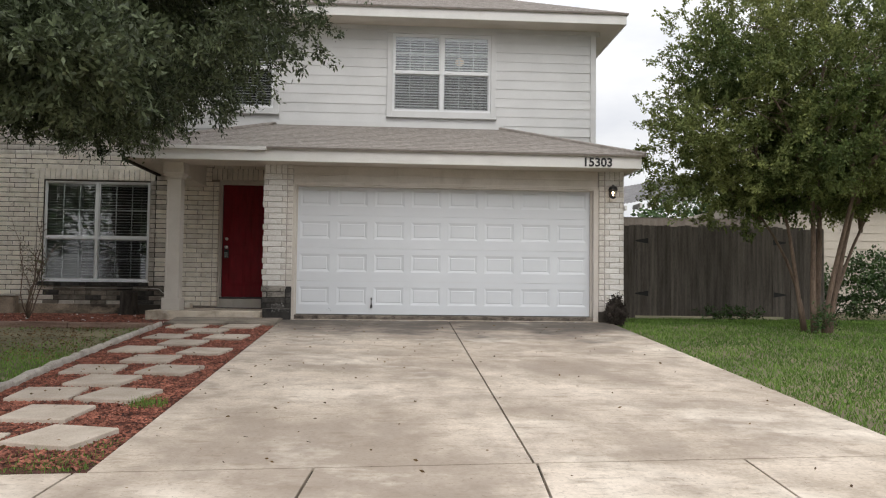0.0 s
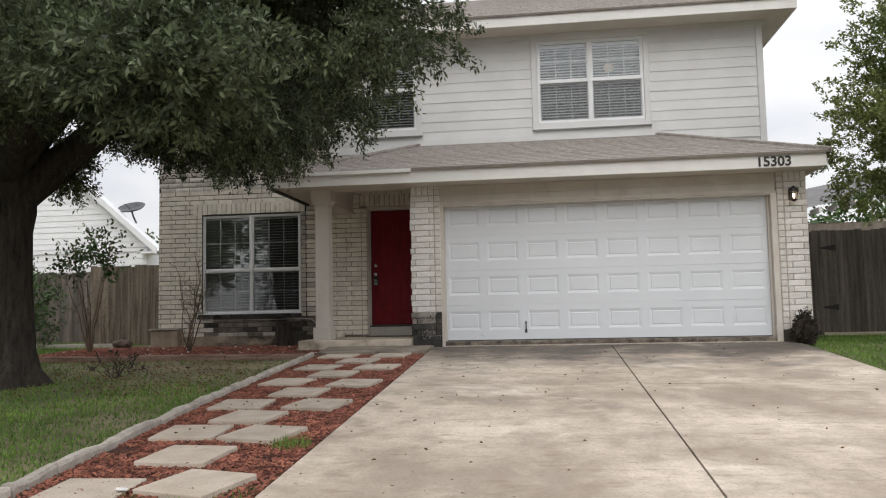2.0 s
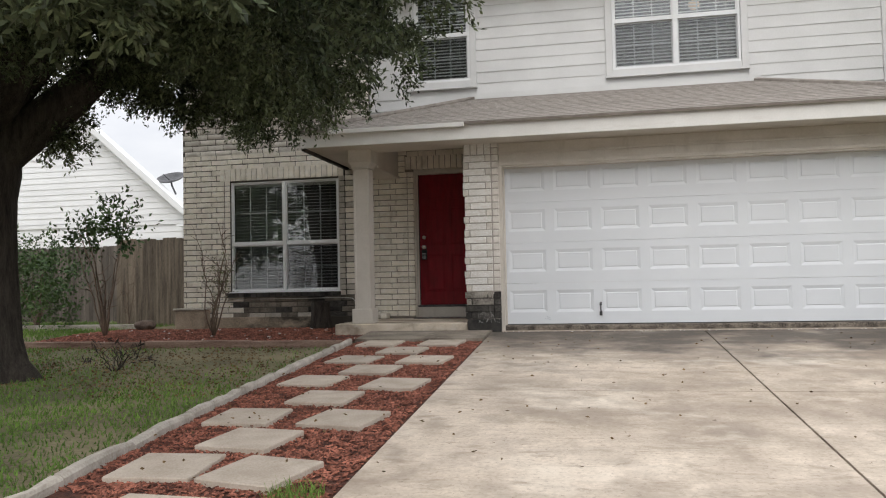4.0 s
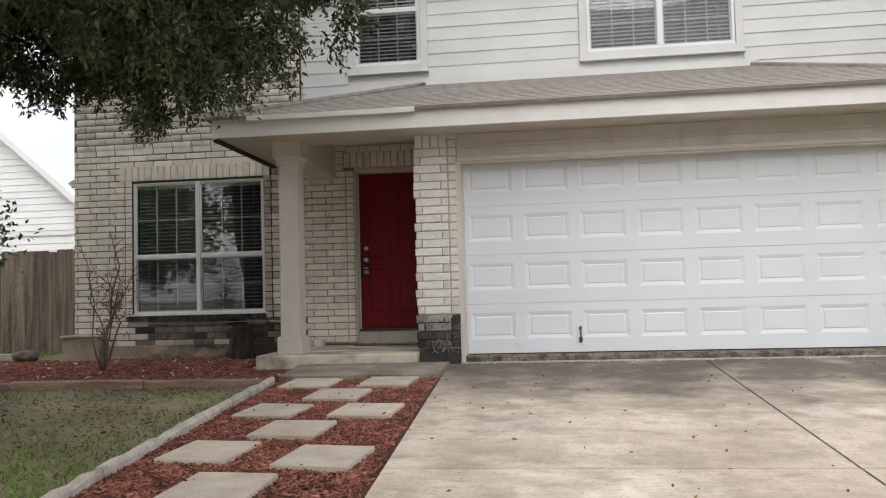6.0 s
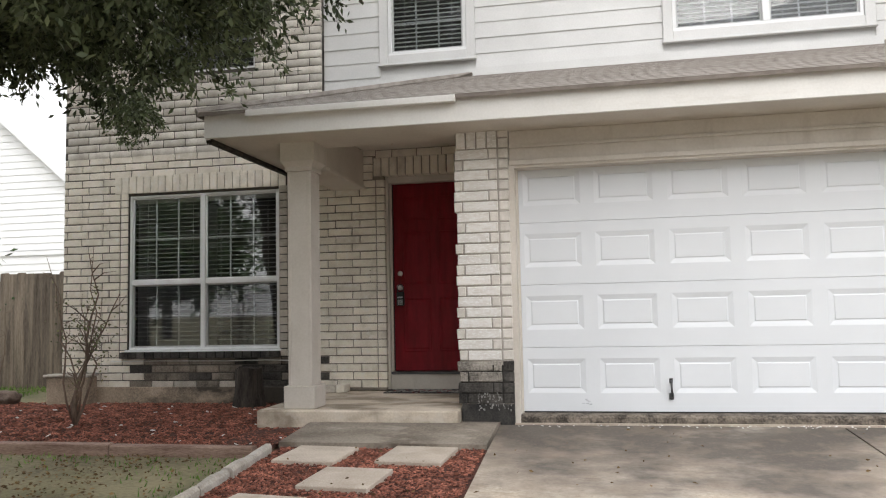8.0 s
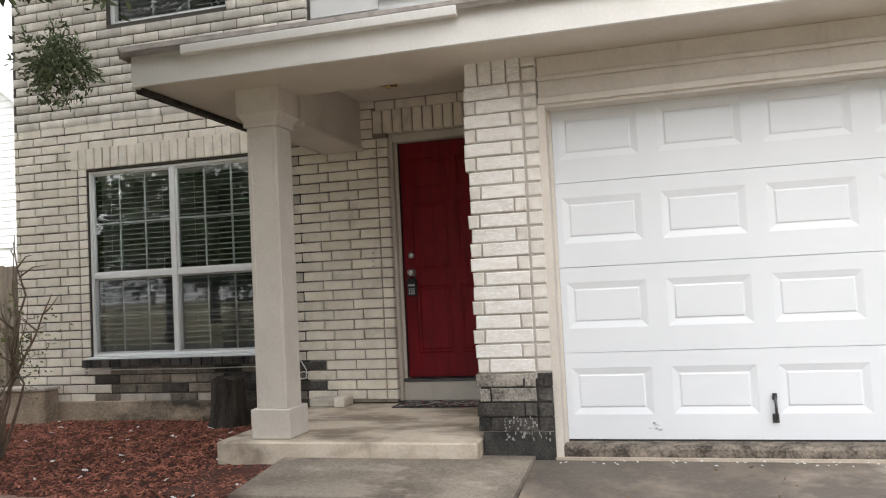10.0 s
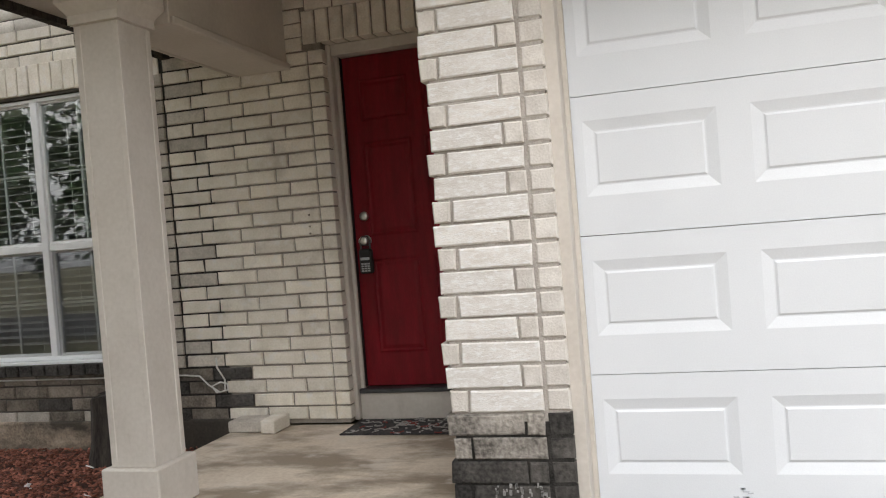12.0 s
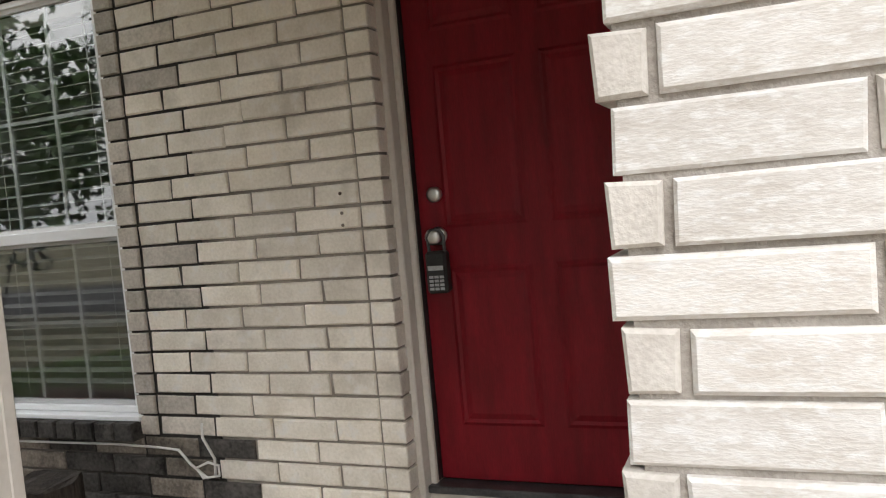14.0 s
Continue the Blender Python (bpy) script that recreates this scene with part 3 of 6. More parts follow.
def pier(name, x0, x1, edge_left, dirty, label):
    ob = part(name, boxes((x0 + 0.012, x1 - 0.012, PIER_Y + 0.014, 0.12, 0.06, 2.46)), MORTAR_PALE)
    tagged(ob, label, "wall", kind="structure")
    if dirty:
        part("stained_mortar", boxes((x0 + 0.010, x1 - 0.010, PIER_Y + 0.010, PIER_Y + 0.03, 0.087, FOOT + 3.6 * COURSE)), MORTAR_BLACK, ob, "black mildewed mortar")
    a, b = (x0 + 0.101, x1) if edge_left else (x0, x1 - 0.101)
    e = (x0, x0 + 0.098) if edge_left else (x1 - 0.098, x1)
    pick, head, ragged = pier_pick(dirty), 0.078, random.Random(name)
    for k in range(24):
        z = FOOT + k * COURSE
        end = a - (ragged.uniform(0.0, 0.024) if edge_left is False else 0.0)
        cut = end + head if k % 2 == 0 else b - head
        lay(ob, [(end, cut, z), (cut, b, z)], PIER_Y + ragged.uniform(-0.004, 0.004), pick, 0.20)
        lay(ob, [(*e, z)], PIER_Y + 0.006, pick, 0.19)
    for i in range(4):
        w = (b - a) / 4
        lay(ob, [(a + w * i, a + w * (i + 1), FOOT + 24 * COURSE)], PIER_Y - 0.004, lambda *_: BRICK_WHITE, 0.2, 0.185)
    lay(ob, [(*e, FOOT + 24 * COURSE), (*e, FOOT + 25 * COURSE)], PIER_Y + 0.006, pick, 0.19)
    return ob


pier("wall_pier_left", -0.51, -0.045, False, True, "whitewashed brick garage pier with mildewed black base")
pier("wall_pier_right", 4.975, 5.40, True, False, "whitewashed cream brick garage pier")
pier_foot = part("footing_pier", boxes((-0.50, -0.05, PIER_Y + 0.012, 0.10, -0.20, 0.086), bevel=0.006), FOOTING_DARK)
tagged(pier_foot, "black mildewed concrete base of the garage pier", "footing", kind="structure")
pier_foot_b = part("footing_pier_right", boxes((4.98, 5.41, PIER_Y + 0.004, 0.10, -0.20, 0.086), bevel=0.006), FOOTING)
tagged(pier_foot_b, "stained concrete base of the garage pier", "footing", kind="structure")
rnd = random.Random(5)
bm = bmesh.new()
for i in range(90):
    x, z = -0.36 + 0.28 * rnd.random(), 0.02 + 0.15 * rnd.random()
    if z > 0.08 and x > -0.16:
        continue
    h = 0.006 + 0.014 * rnd.random()
    yy = PIER_Y - 0.006 if z > 0.085 else PIER_Y + 0.007
    add_box(bm, x, x + 0.003 + 0.007 * rnd.random(), yy, yy + 0.006, z, z + h)
tagged(part("chalk_residue", bm, CHALK, pier_foot), "streaky white residue on the pier base")

# walls that close the house
rest = thing("wall_house_rest", "side and rear walls closing the house", "wall", kind="structure")
for name, row in (("side_wall", (-5.44, -5.24, 1.52, 10.2, -0.3, 5.30)), ("side_wall", (5.19, 5.31, 1.53, 10.2, 2.5, 5.25)), ("side_wall", (5.20, 5.385, 0.13, 10.2, -0.3, 2.55)), ("rear_wall", (-5.44, 5.40, 10.2, 10.4, -0.3, 5.30)),
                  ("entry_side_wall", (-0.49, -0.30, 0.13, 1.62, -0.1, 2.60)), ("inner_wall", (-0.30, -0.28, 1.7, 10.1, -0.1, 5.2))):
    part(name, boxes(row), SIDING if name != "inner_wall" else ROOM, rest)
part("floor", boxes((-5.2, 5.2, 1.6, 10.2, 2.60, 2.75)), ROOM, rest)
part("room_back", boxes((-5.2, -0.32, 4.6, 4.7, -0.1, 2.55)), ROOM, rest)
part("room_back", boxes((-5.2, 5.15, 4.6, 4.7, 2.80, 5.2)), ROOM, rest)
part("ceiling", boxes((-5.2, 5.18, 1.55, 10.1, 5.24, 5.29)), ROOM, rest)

# upper siding wall with two windows
UA, UB = (1.52, 3.34, 3.69, 5.14), (-1.51, -0.64, 3.69, 5.14)
siding = part("wall_upper_siding", boxes((-2.26, UB[0], 1.402, 1.52, 2.75, 5.32), (UB[1], UA[0], 1.402, 1.52, 2.75, 5.32), (UA[1], 5.30, 1.402, 1.52, 2.75, 5.32), (UB[0], UB[1], 1.402, 1.52, 2.75, UB[2]), (UB[0], UB[1], 1.402, 1.52, UB[3], 5.32),
                                         (UA[0], UA[1], 1.402, 1.52, 2.75, UA[2]), (UA[0], UA[1], 1.402, 1.52, UA[3], 5.32)), SIDING)
tagged(siding, "off-white painted lap siding on the upper storey", "wall", kind="structure")
LAP = 0.1725
BOARD_MESH = {}
for k in range(12):
    z = 3.288 + k * LAP
    spans = [(-2.26, 5.22)]
    for a, b, c, d in (UA, UB):
        if z + LAP > c - 0.09 and z < d + 0.09:
            spans = [s for p, q in spans for s in ((p, min(q, a - 0.10)), (max(p, b + 0.10), q)) if s[1] - s[0] > 0.02]
    for p, q in spans:
        key = (round(q - p, 3),)
        if key not in BOARD_MESH:
            w = (q - p) / 2
            bm = bmesh.new()
            vs = [bm.verts.new(c) for c in ((-w, -0.022, 0), (w, -0.022, 0), (w, -0.011, LAP + 0.02), (-w, -0.011, LAP + 0.02), (-w, -0.004, 0), (w, -0.004, 0), (w, 0.0, LAP + 0.02), (-w, 0.0, LAP + 0.02))]
            for f in ((0, 1, 2, 3), (5, 4, 7, 6), (4, 5, 1, 0), (3, 2, 6, 7), (4, 0, 3, 7), (1, 5, 6, 2)):
                bm.faces.new([vs[i] for i in f])
            me = bpy.data.meshes.new("siding_board")
            bm.to_mesh(me)
            bm.free()
            me.materials.append(SIDING)
            BOARD_MESH[key] = me
        ob = new("siding_board", BOARD_MESH[key])
        ob.parent, ob.location = siding, ((p + q) / 2, 1.405 - 0.0012 * (k % 2), z)
part("corner_board", boxes((5.22, 5.325, 1.355, 1.50, 2.80, 5.28), bevel=0.004), SIDING, siding)

# ---- roofs ----
def roof_rows(parent, eave, top, count, overlap=0.03):
    """Shingle courses between the eave line and the top line, each a thin wedge proud of the next."""
    (a0, a1), (b0, b1) = [[Vector(v) for v in pair] for pair in (eave, top)]
    across = (a1 - a0).normalized()
    normal = across.cross((b0 + b1) / 2 - (a0 + a1) / 2).normalized()
    if normal.z < 0:
        normal = -normal
    for i in range(count):
        s, t = i / count, min(1.0, (i + 1 + overlap) / count)
        p, q, r, u = a0.lerp(b0, s), a1.lerp(b1, s), a1.lerp(b1, t), a0.lerp(b0, t)
        bm = bmesh.new()
        n, seg = normal * 0.0038, max(1, int((q - p).length / 0.30))
        rr = random.Random(i)
        low, high = [], []
        for j in range(seg + 1):
            f = j / seg
            drop = normal * rr.uniform(-0.0006, 0.0006)
            low.append((bm.verts.new(p.lerp(q, f) + n + drop), bm.verts.new(p.lerp(q, f) - n * 0.3)))
            high.append(bm.verts.new(u.lerp(r, f) + n * 0.1))
        for j in range(seg):
            bm.faces.new((low[j][0], low[j + 1][0], high[j + 1], high[j]))
            bm.faces.new((low[j][1], low[j + 1][1], low[j + 1][0], low[j][0])).material_index = 1
        ob = part("shingle_row", bm, SHINGLE, parent)
        ob.data.materials.append(SHINGLE_EDGE)


EL, ER, EY, EZ, TZ, TY = -2.68, 5.60, -0.71, 2.615, 3.40, 1.40
TL, TR = EL + (TY - EY), ER - (TY - EY)
low_roof = part("lower_roof", plate([(EL, EY, EZ), (ER, EY, EZ), (TR, TY, TZ), (TL, TY, TZ)], 0.03), SHINGLE_EDGE)
tagged(low_roof, "brown weathered shingle roof over garage and porch", "roof", kind="structure")
part("hip_left", plate([(EL, 1.285, EZ), (EL, EY, EZ), (TL, TY, TZ), (TL - 0.115, 1.285, TZ - 0.04)], 0.03), SHINGLE_EDGE, low_roof)
part("hip_right", plate([(ER, EY, EZ), (ER, 1.40, EZ), (TR, TY, TZ)], 0.03), SHINGLE_EDGE, low_roof)
roof_rows(low_roof, ((EL, EY, EZ), (ER, EY, EZ)), ((TL, TY, TZ), (TR, TY, TZ)), 18)
roof_rows(low_roof, ((EL, 1.285, EZ), (EL, EY, EZ)), ((TL, 1.30, TZ), (TL, TY - 0.05, TZ)), 16)
roof_rows(low_roof, ((ER, EY, EZ), (ER, 1.40, EZ)), ((TR, TY - 0.05, TZ), (TR, TY, TZ)), 16)
for side, hx, tx in ((1, EL, TL), (-1, ER, TR)):
    part("hip_cap", tube([(hx, EY, EZ + 0.012), (tx, TY, TZ + 0.012)], 0.035, 6), SHINGLE, low_roof)
part("flashing", boxes((TL - 0.1, TR + 0.1, 1.352, 1.372, TZ - 0.02, TZ + 0.07)), SIDING, low_roof, "pale flashing board along the wall")

low_eave = thing("lower_eave", "beige fascia and soffit of the lower roof", "eave", kind="structure")
part("fascia", boxes((-2.63, 5.55, -0.66, -0.632, 2.40, 2.605), bevel=0.003), FASCIA, low_eave)
part("fascia", boxes((-2.63, -2.602, -0.63, 1.27, 2.40, 2.605)), FASCIA, low_eave)
part("fascia", boxes((5.522, 5.55, -0.63, 1.38, 2.40, 2.605)), FASCIA, low_eave)
part("drip_board", boxes((-2.22, -0.41, -0.725, -0.664, 2.555, 2.612), bevel=0.004), FASCIA, low_eave, "extra drip board on the porch fascia")
part("soffit", boxes((-2.60, 5.52, -0.63, 0.06, 2.41, 2.43)), SOFFIT, low_eave)
part("soffit", boxes((-2.60, -2.14, 0.06, 1.27, 2.41, 2.43)), SOFFIT, low_eave)
part("soffit", boxes((5.41, 5.52, 0.06, 1.38, 2.41, 2.43)), SOFFIT, low_eave)
# Bare lower edge of the left fascia.
part("vent_strip", boxes((-2.640, -2.585, -0.60, 1.27, 2.375, 2.409)), BARK, low_eave, "dark brown bare wood strip under the porch eave")
part("porch_ceiling", boxes((-1.78, -0.50, 0.06, 1.275, 2.62, 2.65)), SOFFIT, low_eave)
part("porch_header", boxes((-1.76, -0.50, 0.03, 0.06, 2.43, 2.64)), SOFFIT, low_eave)

UEY, UEZ = 0.80, 5.46
top_roof = part("upper_roof", plate([(-6.0, UEY, UEZ), (5.78, UEY, UEZ), (0.9, 5.7, 7.72), (-1.1, 5.7, 7.72)], 0.03), SHINGLE_EDGE)
tagged(top_roof, "brown weathered shingle hip roof above the upper storey", "roof", kind="structure")
roof_rows(top_roof, ((-6.0, UEY, UEZ), (5.78, UEY, UEZ)), ((-1.1, 5.7, 7.72), (0.9, 5.7, 7.72)), 34)
for c in ([(5.78, UEY, UEZ), (5.78, 10.9, UEZ), (0.9, 5.7, 7.72)], [(-6.0, 10.9, UEZ), (-6.0, UEY, UEZ), (-1.1, 5.7, 7.72)], [(5.78, 10.9, UEZ), (-6.0, 10.9, UEZ), (-1.1, 5.7, 7.72), (0.9, 5.7, 7.72)]):
    part("roof_plane", plate(c, 0.03), SHINGLE, top_roof)
top_eave = thing("upper_eave", "pale fascia and soffit of the upper roof", "eave", kind="structure")
part("fascia", boxes((-5.95, 5.75, 0.835, 0.86, 5.26, 5.45), bevel=0.003), FASCIA, top_eave)
part("fascia", boxes((5.722, 5.75, 0.86, 10.85, 5.26, 5.45)), FASCIA, top_eave)
part("fascia", boxes((-5.95, -5.922, 0.86, 10.85, 5.26, 5.45)), FASCIA, top_eave)
part("soffit", boxes((-5.92, 5.72, 0.86, 1.40, 5.275, 5.295)), SOFFIT, top_eave)
part("soffit", boxes((5.39, 5.72, 1.40, 10.85, 5.275, 5.295)), SOFFIT, top_eave)
part("soffit", boxes((-5.92, -5.45, 1.40, 10.85, 5.275, 5.295)), SOFFIT, top_eave)
part("frieze", boxes((-2.25, 5.39, 1.35, 1.40, 5.20, 5.274)), SIDING, top_eave)


# ---- windows ----
def sash_grid(bm, x0, x1, z0, z1, y, cols=3, rows=2, bar=0.016):
    for i in range(1, cols):
        x = x0 + (x1 - x0) * i / cols
        add_box(bm, x - bar / 2, x + bar / 2, y, y + 0.012, z0, z1)
    for j in range(1, rows):
        z = z0 + (z1 - z0) * j / rows
        add_box(bm, x0, x1, y + 0.001, y + 0.011, z - bar / 2, z + bar / 2)
    return bm


def window(name, x0, x1, z0, z1, y, units, label, trim=None, material=WHITE, mid=0.5, f=0.035, tilt=14):
    """A single-hung window: frame, mullions, two sashes a unit with bars, panes and a blind behind."""
    w = thing(name, label, "window", kind="structure")
    part("window_frame", boxes((x0, x1, y, y + 0.07, z0, z0 + f), (x0, x1, y, y + 0.07, z1 - f, z1), (x0, x0 + f, y, y + 0.07, z0 + f, z1 - f), (x1 - f, x1, y, y + 0.07, z0 + f, z1 - f), bevel=0.003), material, w)
    wide = (x1 - x0) / units
    zm = z0 + (z1 - z0) * mid
    for u in range(1, units):
        part("mullion", boxes((x0 + wide * u - f, x0 + wide * u + f, y - 0.006, y + 0.075, z0 + f, z1 - f), bevel=0.003), material, w)
    for u in range(units):
        a, b = x0 + wide * u + f, x0 + wide * (u + 1) - f
        part("meeting_rail", boxes((a, b, y + 0.004, y + 0.06, zm - 0.024, zm + 0.024), bevel=0.003), material, w)
        for p, q, d in ((zm + 0.024, z1 - f, 0.028), (z0 + f, zm - 0.024, 0.042)):
            s = 0.4 * f + 0.006
            sash = part("sash", boxes((a, b, y + d - 0.012, y + d + 0.014, p, p + s), (a, b, y + d - 0.012, y + d + 0.014, q - s, q), (a, a + s, y + d - 0.012, y + d + 0.014, p + s, q - s), (b - s, b, y + d - 0.012, y + d + 0.014, p + s, q - s)), material, w)
            part("muntin", sash_grid(bmesh.new(), a + s, b - s, p + s, q - s, y + d + 0.004), material, sash)
            pane = part("pane", boxes((a + s, b - s, y + d, y + d + 0.003, p + s, q - s)), GLASS, sash)
            pane.visible_shadow = False
            if d > 0.03:
                part("insect_screen", boxes((a + 0.004, b - 0.004, y + 0.016, y + 0.018, p, q)), SCREEN, sash, "dark insect screen")
        blind = thing("window_blind", "white horizontal slat blind, closed halfway", "blind", "window blinds")
        bx0, bx1 = a - 0.015, b + 0.015
        part("headrail", boxes((bx0, bx1, y + 0.10, y + 0.15, z1 - f - 0.05, z1 - f), bevel=0.003), BLIND, blind)
        n = int((z1 - z0 - 0.12) / 0.05)
        me = None
        for i in range(n):
            if me is None:
                me = bpy.data.meshes.new("slat")
                bm = boxes((-(bx1 - bx0) / 2, (bx1 - bx0) / 2, -0.022, 0.022, -0.0015, 0.0015))
                bmesh.ops.rotate(bm, verts=bm.verts, cent=(0, 0, 0), matrix=Matrix.Rotation(radians(tilt), 3, "X"))
                bm.to_mesh(me)
                bm.free()
                me.materials.append(BLIND)
            ob = new("slat", me)
            ob.parent, ob.location = blind, ((bx0 + bx1) / 2, y + 0.125, z1 - f - 0.085 - i * 0.05)
        for fx in (0.18, 0.82):
            x = bx0 + (bx1 - bx0) * fx
            part("ladder_cord", boxes((x - 0.002, x + 0.002, y + 0.096, y + 0.099, z0 + 0.05, z1 - f)), BLIND, blind)
    if trim:
        t, yt = trim
        part("casing", boxes((x0 - t, x1 + t, yt, yt + 0.035, z1 + 0.003, z1 + t), (x0 - t, x0 - 0.003, yt, yt + 0.035, z0 - t, z1), (x1 + 0.003, x1 + t, yt, yt + 0.035, z0 - t, z1), (x0 - 0.003, x1 + 0.003, yt, yt + 0.035, z0 - t, z0 - 0.003), bevel=0.004), SIDING, w)
        part("window_sill", boxes((x0 - t - 0.01, x1 + t + 0.01, yt - 0.02, yt + 0.03, z0 - t - 0.022, z0 - t - 0.002), bevel=0.003), SIDING, w)
    else:
        part("window_sill", boxes((x0 - 0.03, x1 + 0.03, y - 0.045, y + 0.02, z0 - 0.026, z0 - 0.002), bevel=0.004), material, w)
    return w


window("window_1", WIN[0] + 0.012, WIN[1] - 0.012, WIN[2] + 0.01, WIN[3] - 0.006, 1.305, 2, "wide white double window with bars and blinds", mid=0.43, f=0.026)
window("window_2", *UA, 1.375, 2, "upper white double window with bars and pale casing", trim=(0.10, 1.352), tilt=38)
window("window_3", *UB, 1.375, 1, "narrow upper white window with bars and pale casing", trim=(0.10, 1.352), tilt=38)
window("window_4", *UPW, 1.345, 1, "upper white window in the brick wall behind leaves", mid=0.5)

# warm lamp inside the upper room, seen through the glass
lamp = thing("ceiling_lamp", "warm lit bowl lamp hanging in the upper room", "lamp")
part("shade", lathe([(0.03, 0.08), (0.08, 0.05), (0.095, 0.0), (0.07, -0.05), (0.02, -0.075)], 18, (2.86, 2.6, 4.98)), BULB_INSIDE, lamp, smooth=True)
part("stem", tube([(2.86, 2.6, 5.06), (2.86, 2.6, 5.24)], 0.012), BRASS, lamp)

# ---- garage ----
garage_door = thing("garage_door", "white raised-panel sectional garage door, closed, on a stained slab", "garage door", kind="structure")
DW, SH = 4.90, 0.54
xg = -0.02
panel_mesh = None
PW, PH, PITCH = 0.246, 0.146, 0.6095
for r in range(4):
    z0, z1 = r * SH + (0.0015 if r else 0.0), (r + 1) * SH - 0.0015
    zc = r * SH + 0.298
    rows = [(xg, xg + DW, 0.0, 0.045, z0, zc - PH), (xg, xg + DW, 0.0, 0.045, zc + PH, z1)]
    for c in range(9):
        xa = xg if c == 0 else xg + 0.316 + (c - 1) * PITCH + PW
        xb = xg + DW if c == 8 else xg + 0.316 + c * PITCH - PW
        rows.append((xa, xb, 0.0, 0.045, zc - PH, zc + PH))
    section = part("door_section", boxes(*rows), GARAGE, garage_door)
    for c in range(8):
        if panel_mesh is None:
            bm, rings = bmesh.new(), []
            for k, yy in ((0.0, 0.0), (0.040, 0.0105), (0.045, 0.0105), (0.053, 0.0055)):
                rings.append([bm.verts.new((sx * (PW - k), yy, sz * (PH - k))) for sx, sz in ((-1, -1), (1, -1), (1, 1), (-1, 1))])
            for a, b in zip(rings, rings[1:]):
                for i in range(4):
                    j = (i + 1) % 4
                    bm.faces.new((a[i], a[j], b[j], b[i]))
            bm.faces.new(rings[-1])
            bmesh.ops.recalc_face_normals(bm, faces=bm.faces)
            panel_mesh = bpy.data.meshes.new("raised_panel")
            bm.to_mesh(panel_mesh)
            bm.free()
            panel_mesh.materials.append(GARAGE)
        ob = new("raised_panel", panel_mesh)
        ob.parent, ob.location = section, (xg + 0.316 + c * PITCH, 0.0, zc)
handle = part("handle", tube([(1.235, -0.012, 0.255), (1.235, -0.05, 0.245), (1.238, -0.05, 0.135), (1.238, -0.012, 0.125)], 0.009), DARK_METAL, garage_door, "dark metal pull handle", True)
part("handle_plate", boxes((1.217, 1.254, -0.016, -0.010, 0.10, 0.155), (1.222, 1.25, -0.016, -0.010, 0.235, 0.275), bevel=0.002), DARK_METAL, handle)
rnd, bm = random.Random(17), bmesh.new()
for i in range(9):
    x, z = 0.50 + 0.07 * rnd.random(), 0.045 + 0.05 * rnd.random()
    add_box(bm, x, x + 0.012 + 0.012 * rnd.random(), -0.0025, 0.0005, z, z + 0.004 + 0.006 * rnd.random())
part("scuff_mark", bm, SCUFF, garage_door, "small grey scuff near the bottom edge")
part("weather_strip", boxes((xg, xg + DW, 0.002, 0.04, -0.011, -0.001)), BLACK, garage_door, "black rubber strip")

casing = thing("garage_casing", "beige painted wood casing round the garage opening", "trim", kind="structure")
part("jamb", boxes((-0.057, -0.004, -0.165, 0.05, -0.105, 2.11), bevel=0.004), TRIM, casing)
part("jamb", boxes((4.895, 4.983, -0.165, 0.05, -0.105, 2.11), bevel=0.004), TRIM, casing)
part("stop", boxes((-0.004, 0.012, -0.05, -0.008, -0.011, 2.085)), TRIM, casing)
part("stop", boxes((4.868, 4.895, -0.05, -0.008, -0.011, 2.085)), TRIM, casing)
part("head_jamb", boxes((-0.004, 4.895, -0.16, 0.05, 2.085, 2.11)), TRIM, casing)
part("header_board", boxes((-0.044, 4.972, -0.15, 0.06, 2.112, 2.409), bevel=0.003), TRIM, casing)
part("header_trim", boxes((-0.046, 4.974, -0.18, -0.152, 2.105, 2.15), (-0.046, 4.974, -0.172, -0.152, 2.255, 2.285), bevel=0.004), TRIM, casing)

# ---- entry ----
front_door = thing("front_door", "closed red six-panel front door with nickel lock", "door", kind="structure")
DX0, DX1, DZ0, DZ1, DY = -1.505, -0.595, 0.237, 2.264, 1.454
leaf = part("door_leaf", boxes((DX0, DX1, DY, DY + 0.045, DZ0, DZ1), bevel=0.003), RED, front_door)
for px in (-1.405, -1.015):
    for z0, z1 in ((0.44, 1.02), (1.16, 1.74), (1.86, 2.12)):
        bm, rings = bmesh.new(), []
        w, h, cx, cz = 0.155, (z1 - z0) / 2, px + 0.155, (z0 + z1) / 2
        for k, yy in ((0.0, 0.0), (0.012, -0.006), (0.024, -0.001), (0.046, -0.007)):
            rings.append([bm.verts.new((cx + sx * (w - k), DY - 0.0015 + yy, cz + sz * (h - k))) for sx, sz in ((-1, -1), (1, -1), (1, 1), (-1, 1))])
        for a, b in zip(rings, rings[1:]):
            for i in range(4):
                bm.faces.new((a[i], a[(i + 1) % 4], b[(i + 1) % 4], b[i]))
        bm.faces.new(rings[-1])
        part("door_panel", bm, RED, leaf)


def disc(name, x, z, r, y0, y1, material, parent, label=""):
    bm = lathe([(r * 0.6, y0), (r, y0 + 0.004), (r, y1)], 18)
    bmesh.ops.rotate(bm, verts=bm.verts, cent=(0, 0, 0), matrix=Matrix.Rotation(radians(-90), 3, "X"))
    bmesh.ops.translate(bm, verts=bm.verts, vec=(x, 0, z))
    return part(name, bm, material, parent, label, True)


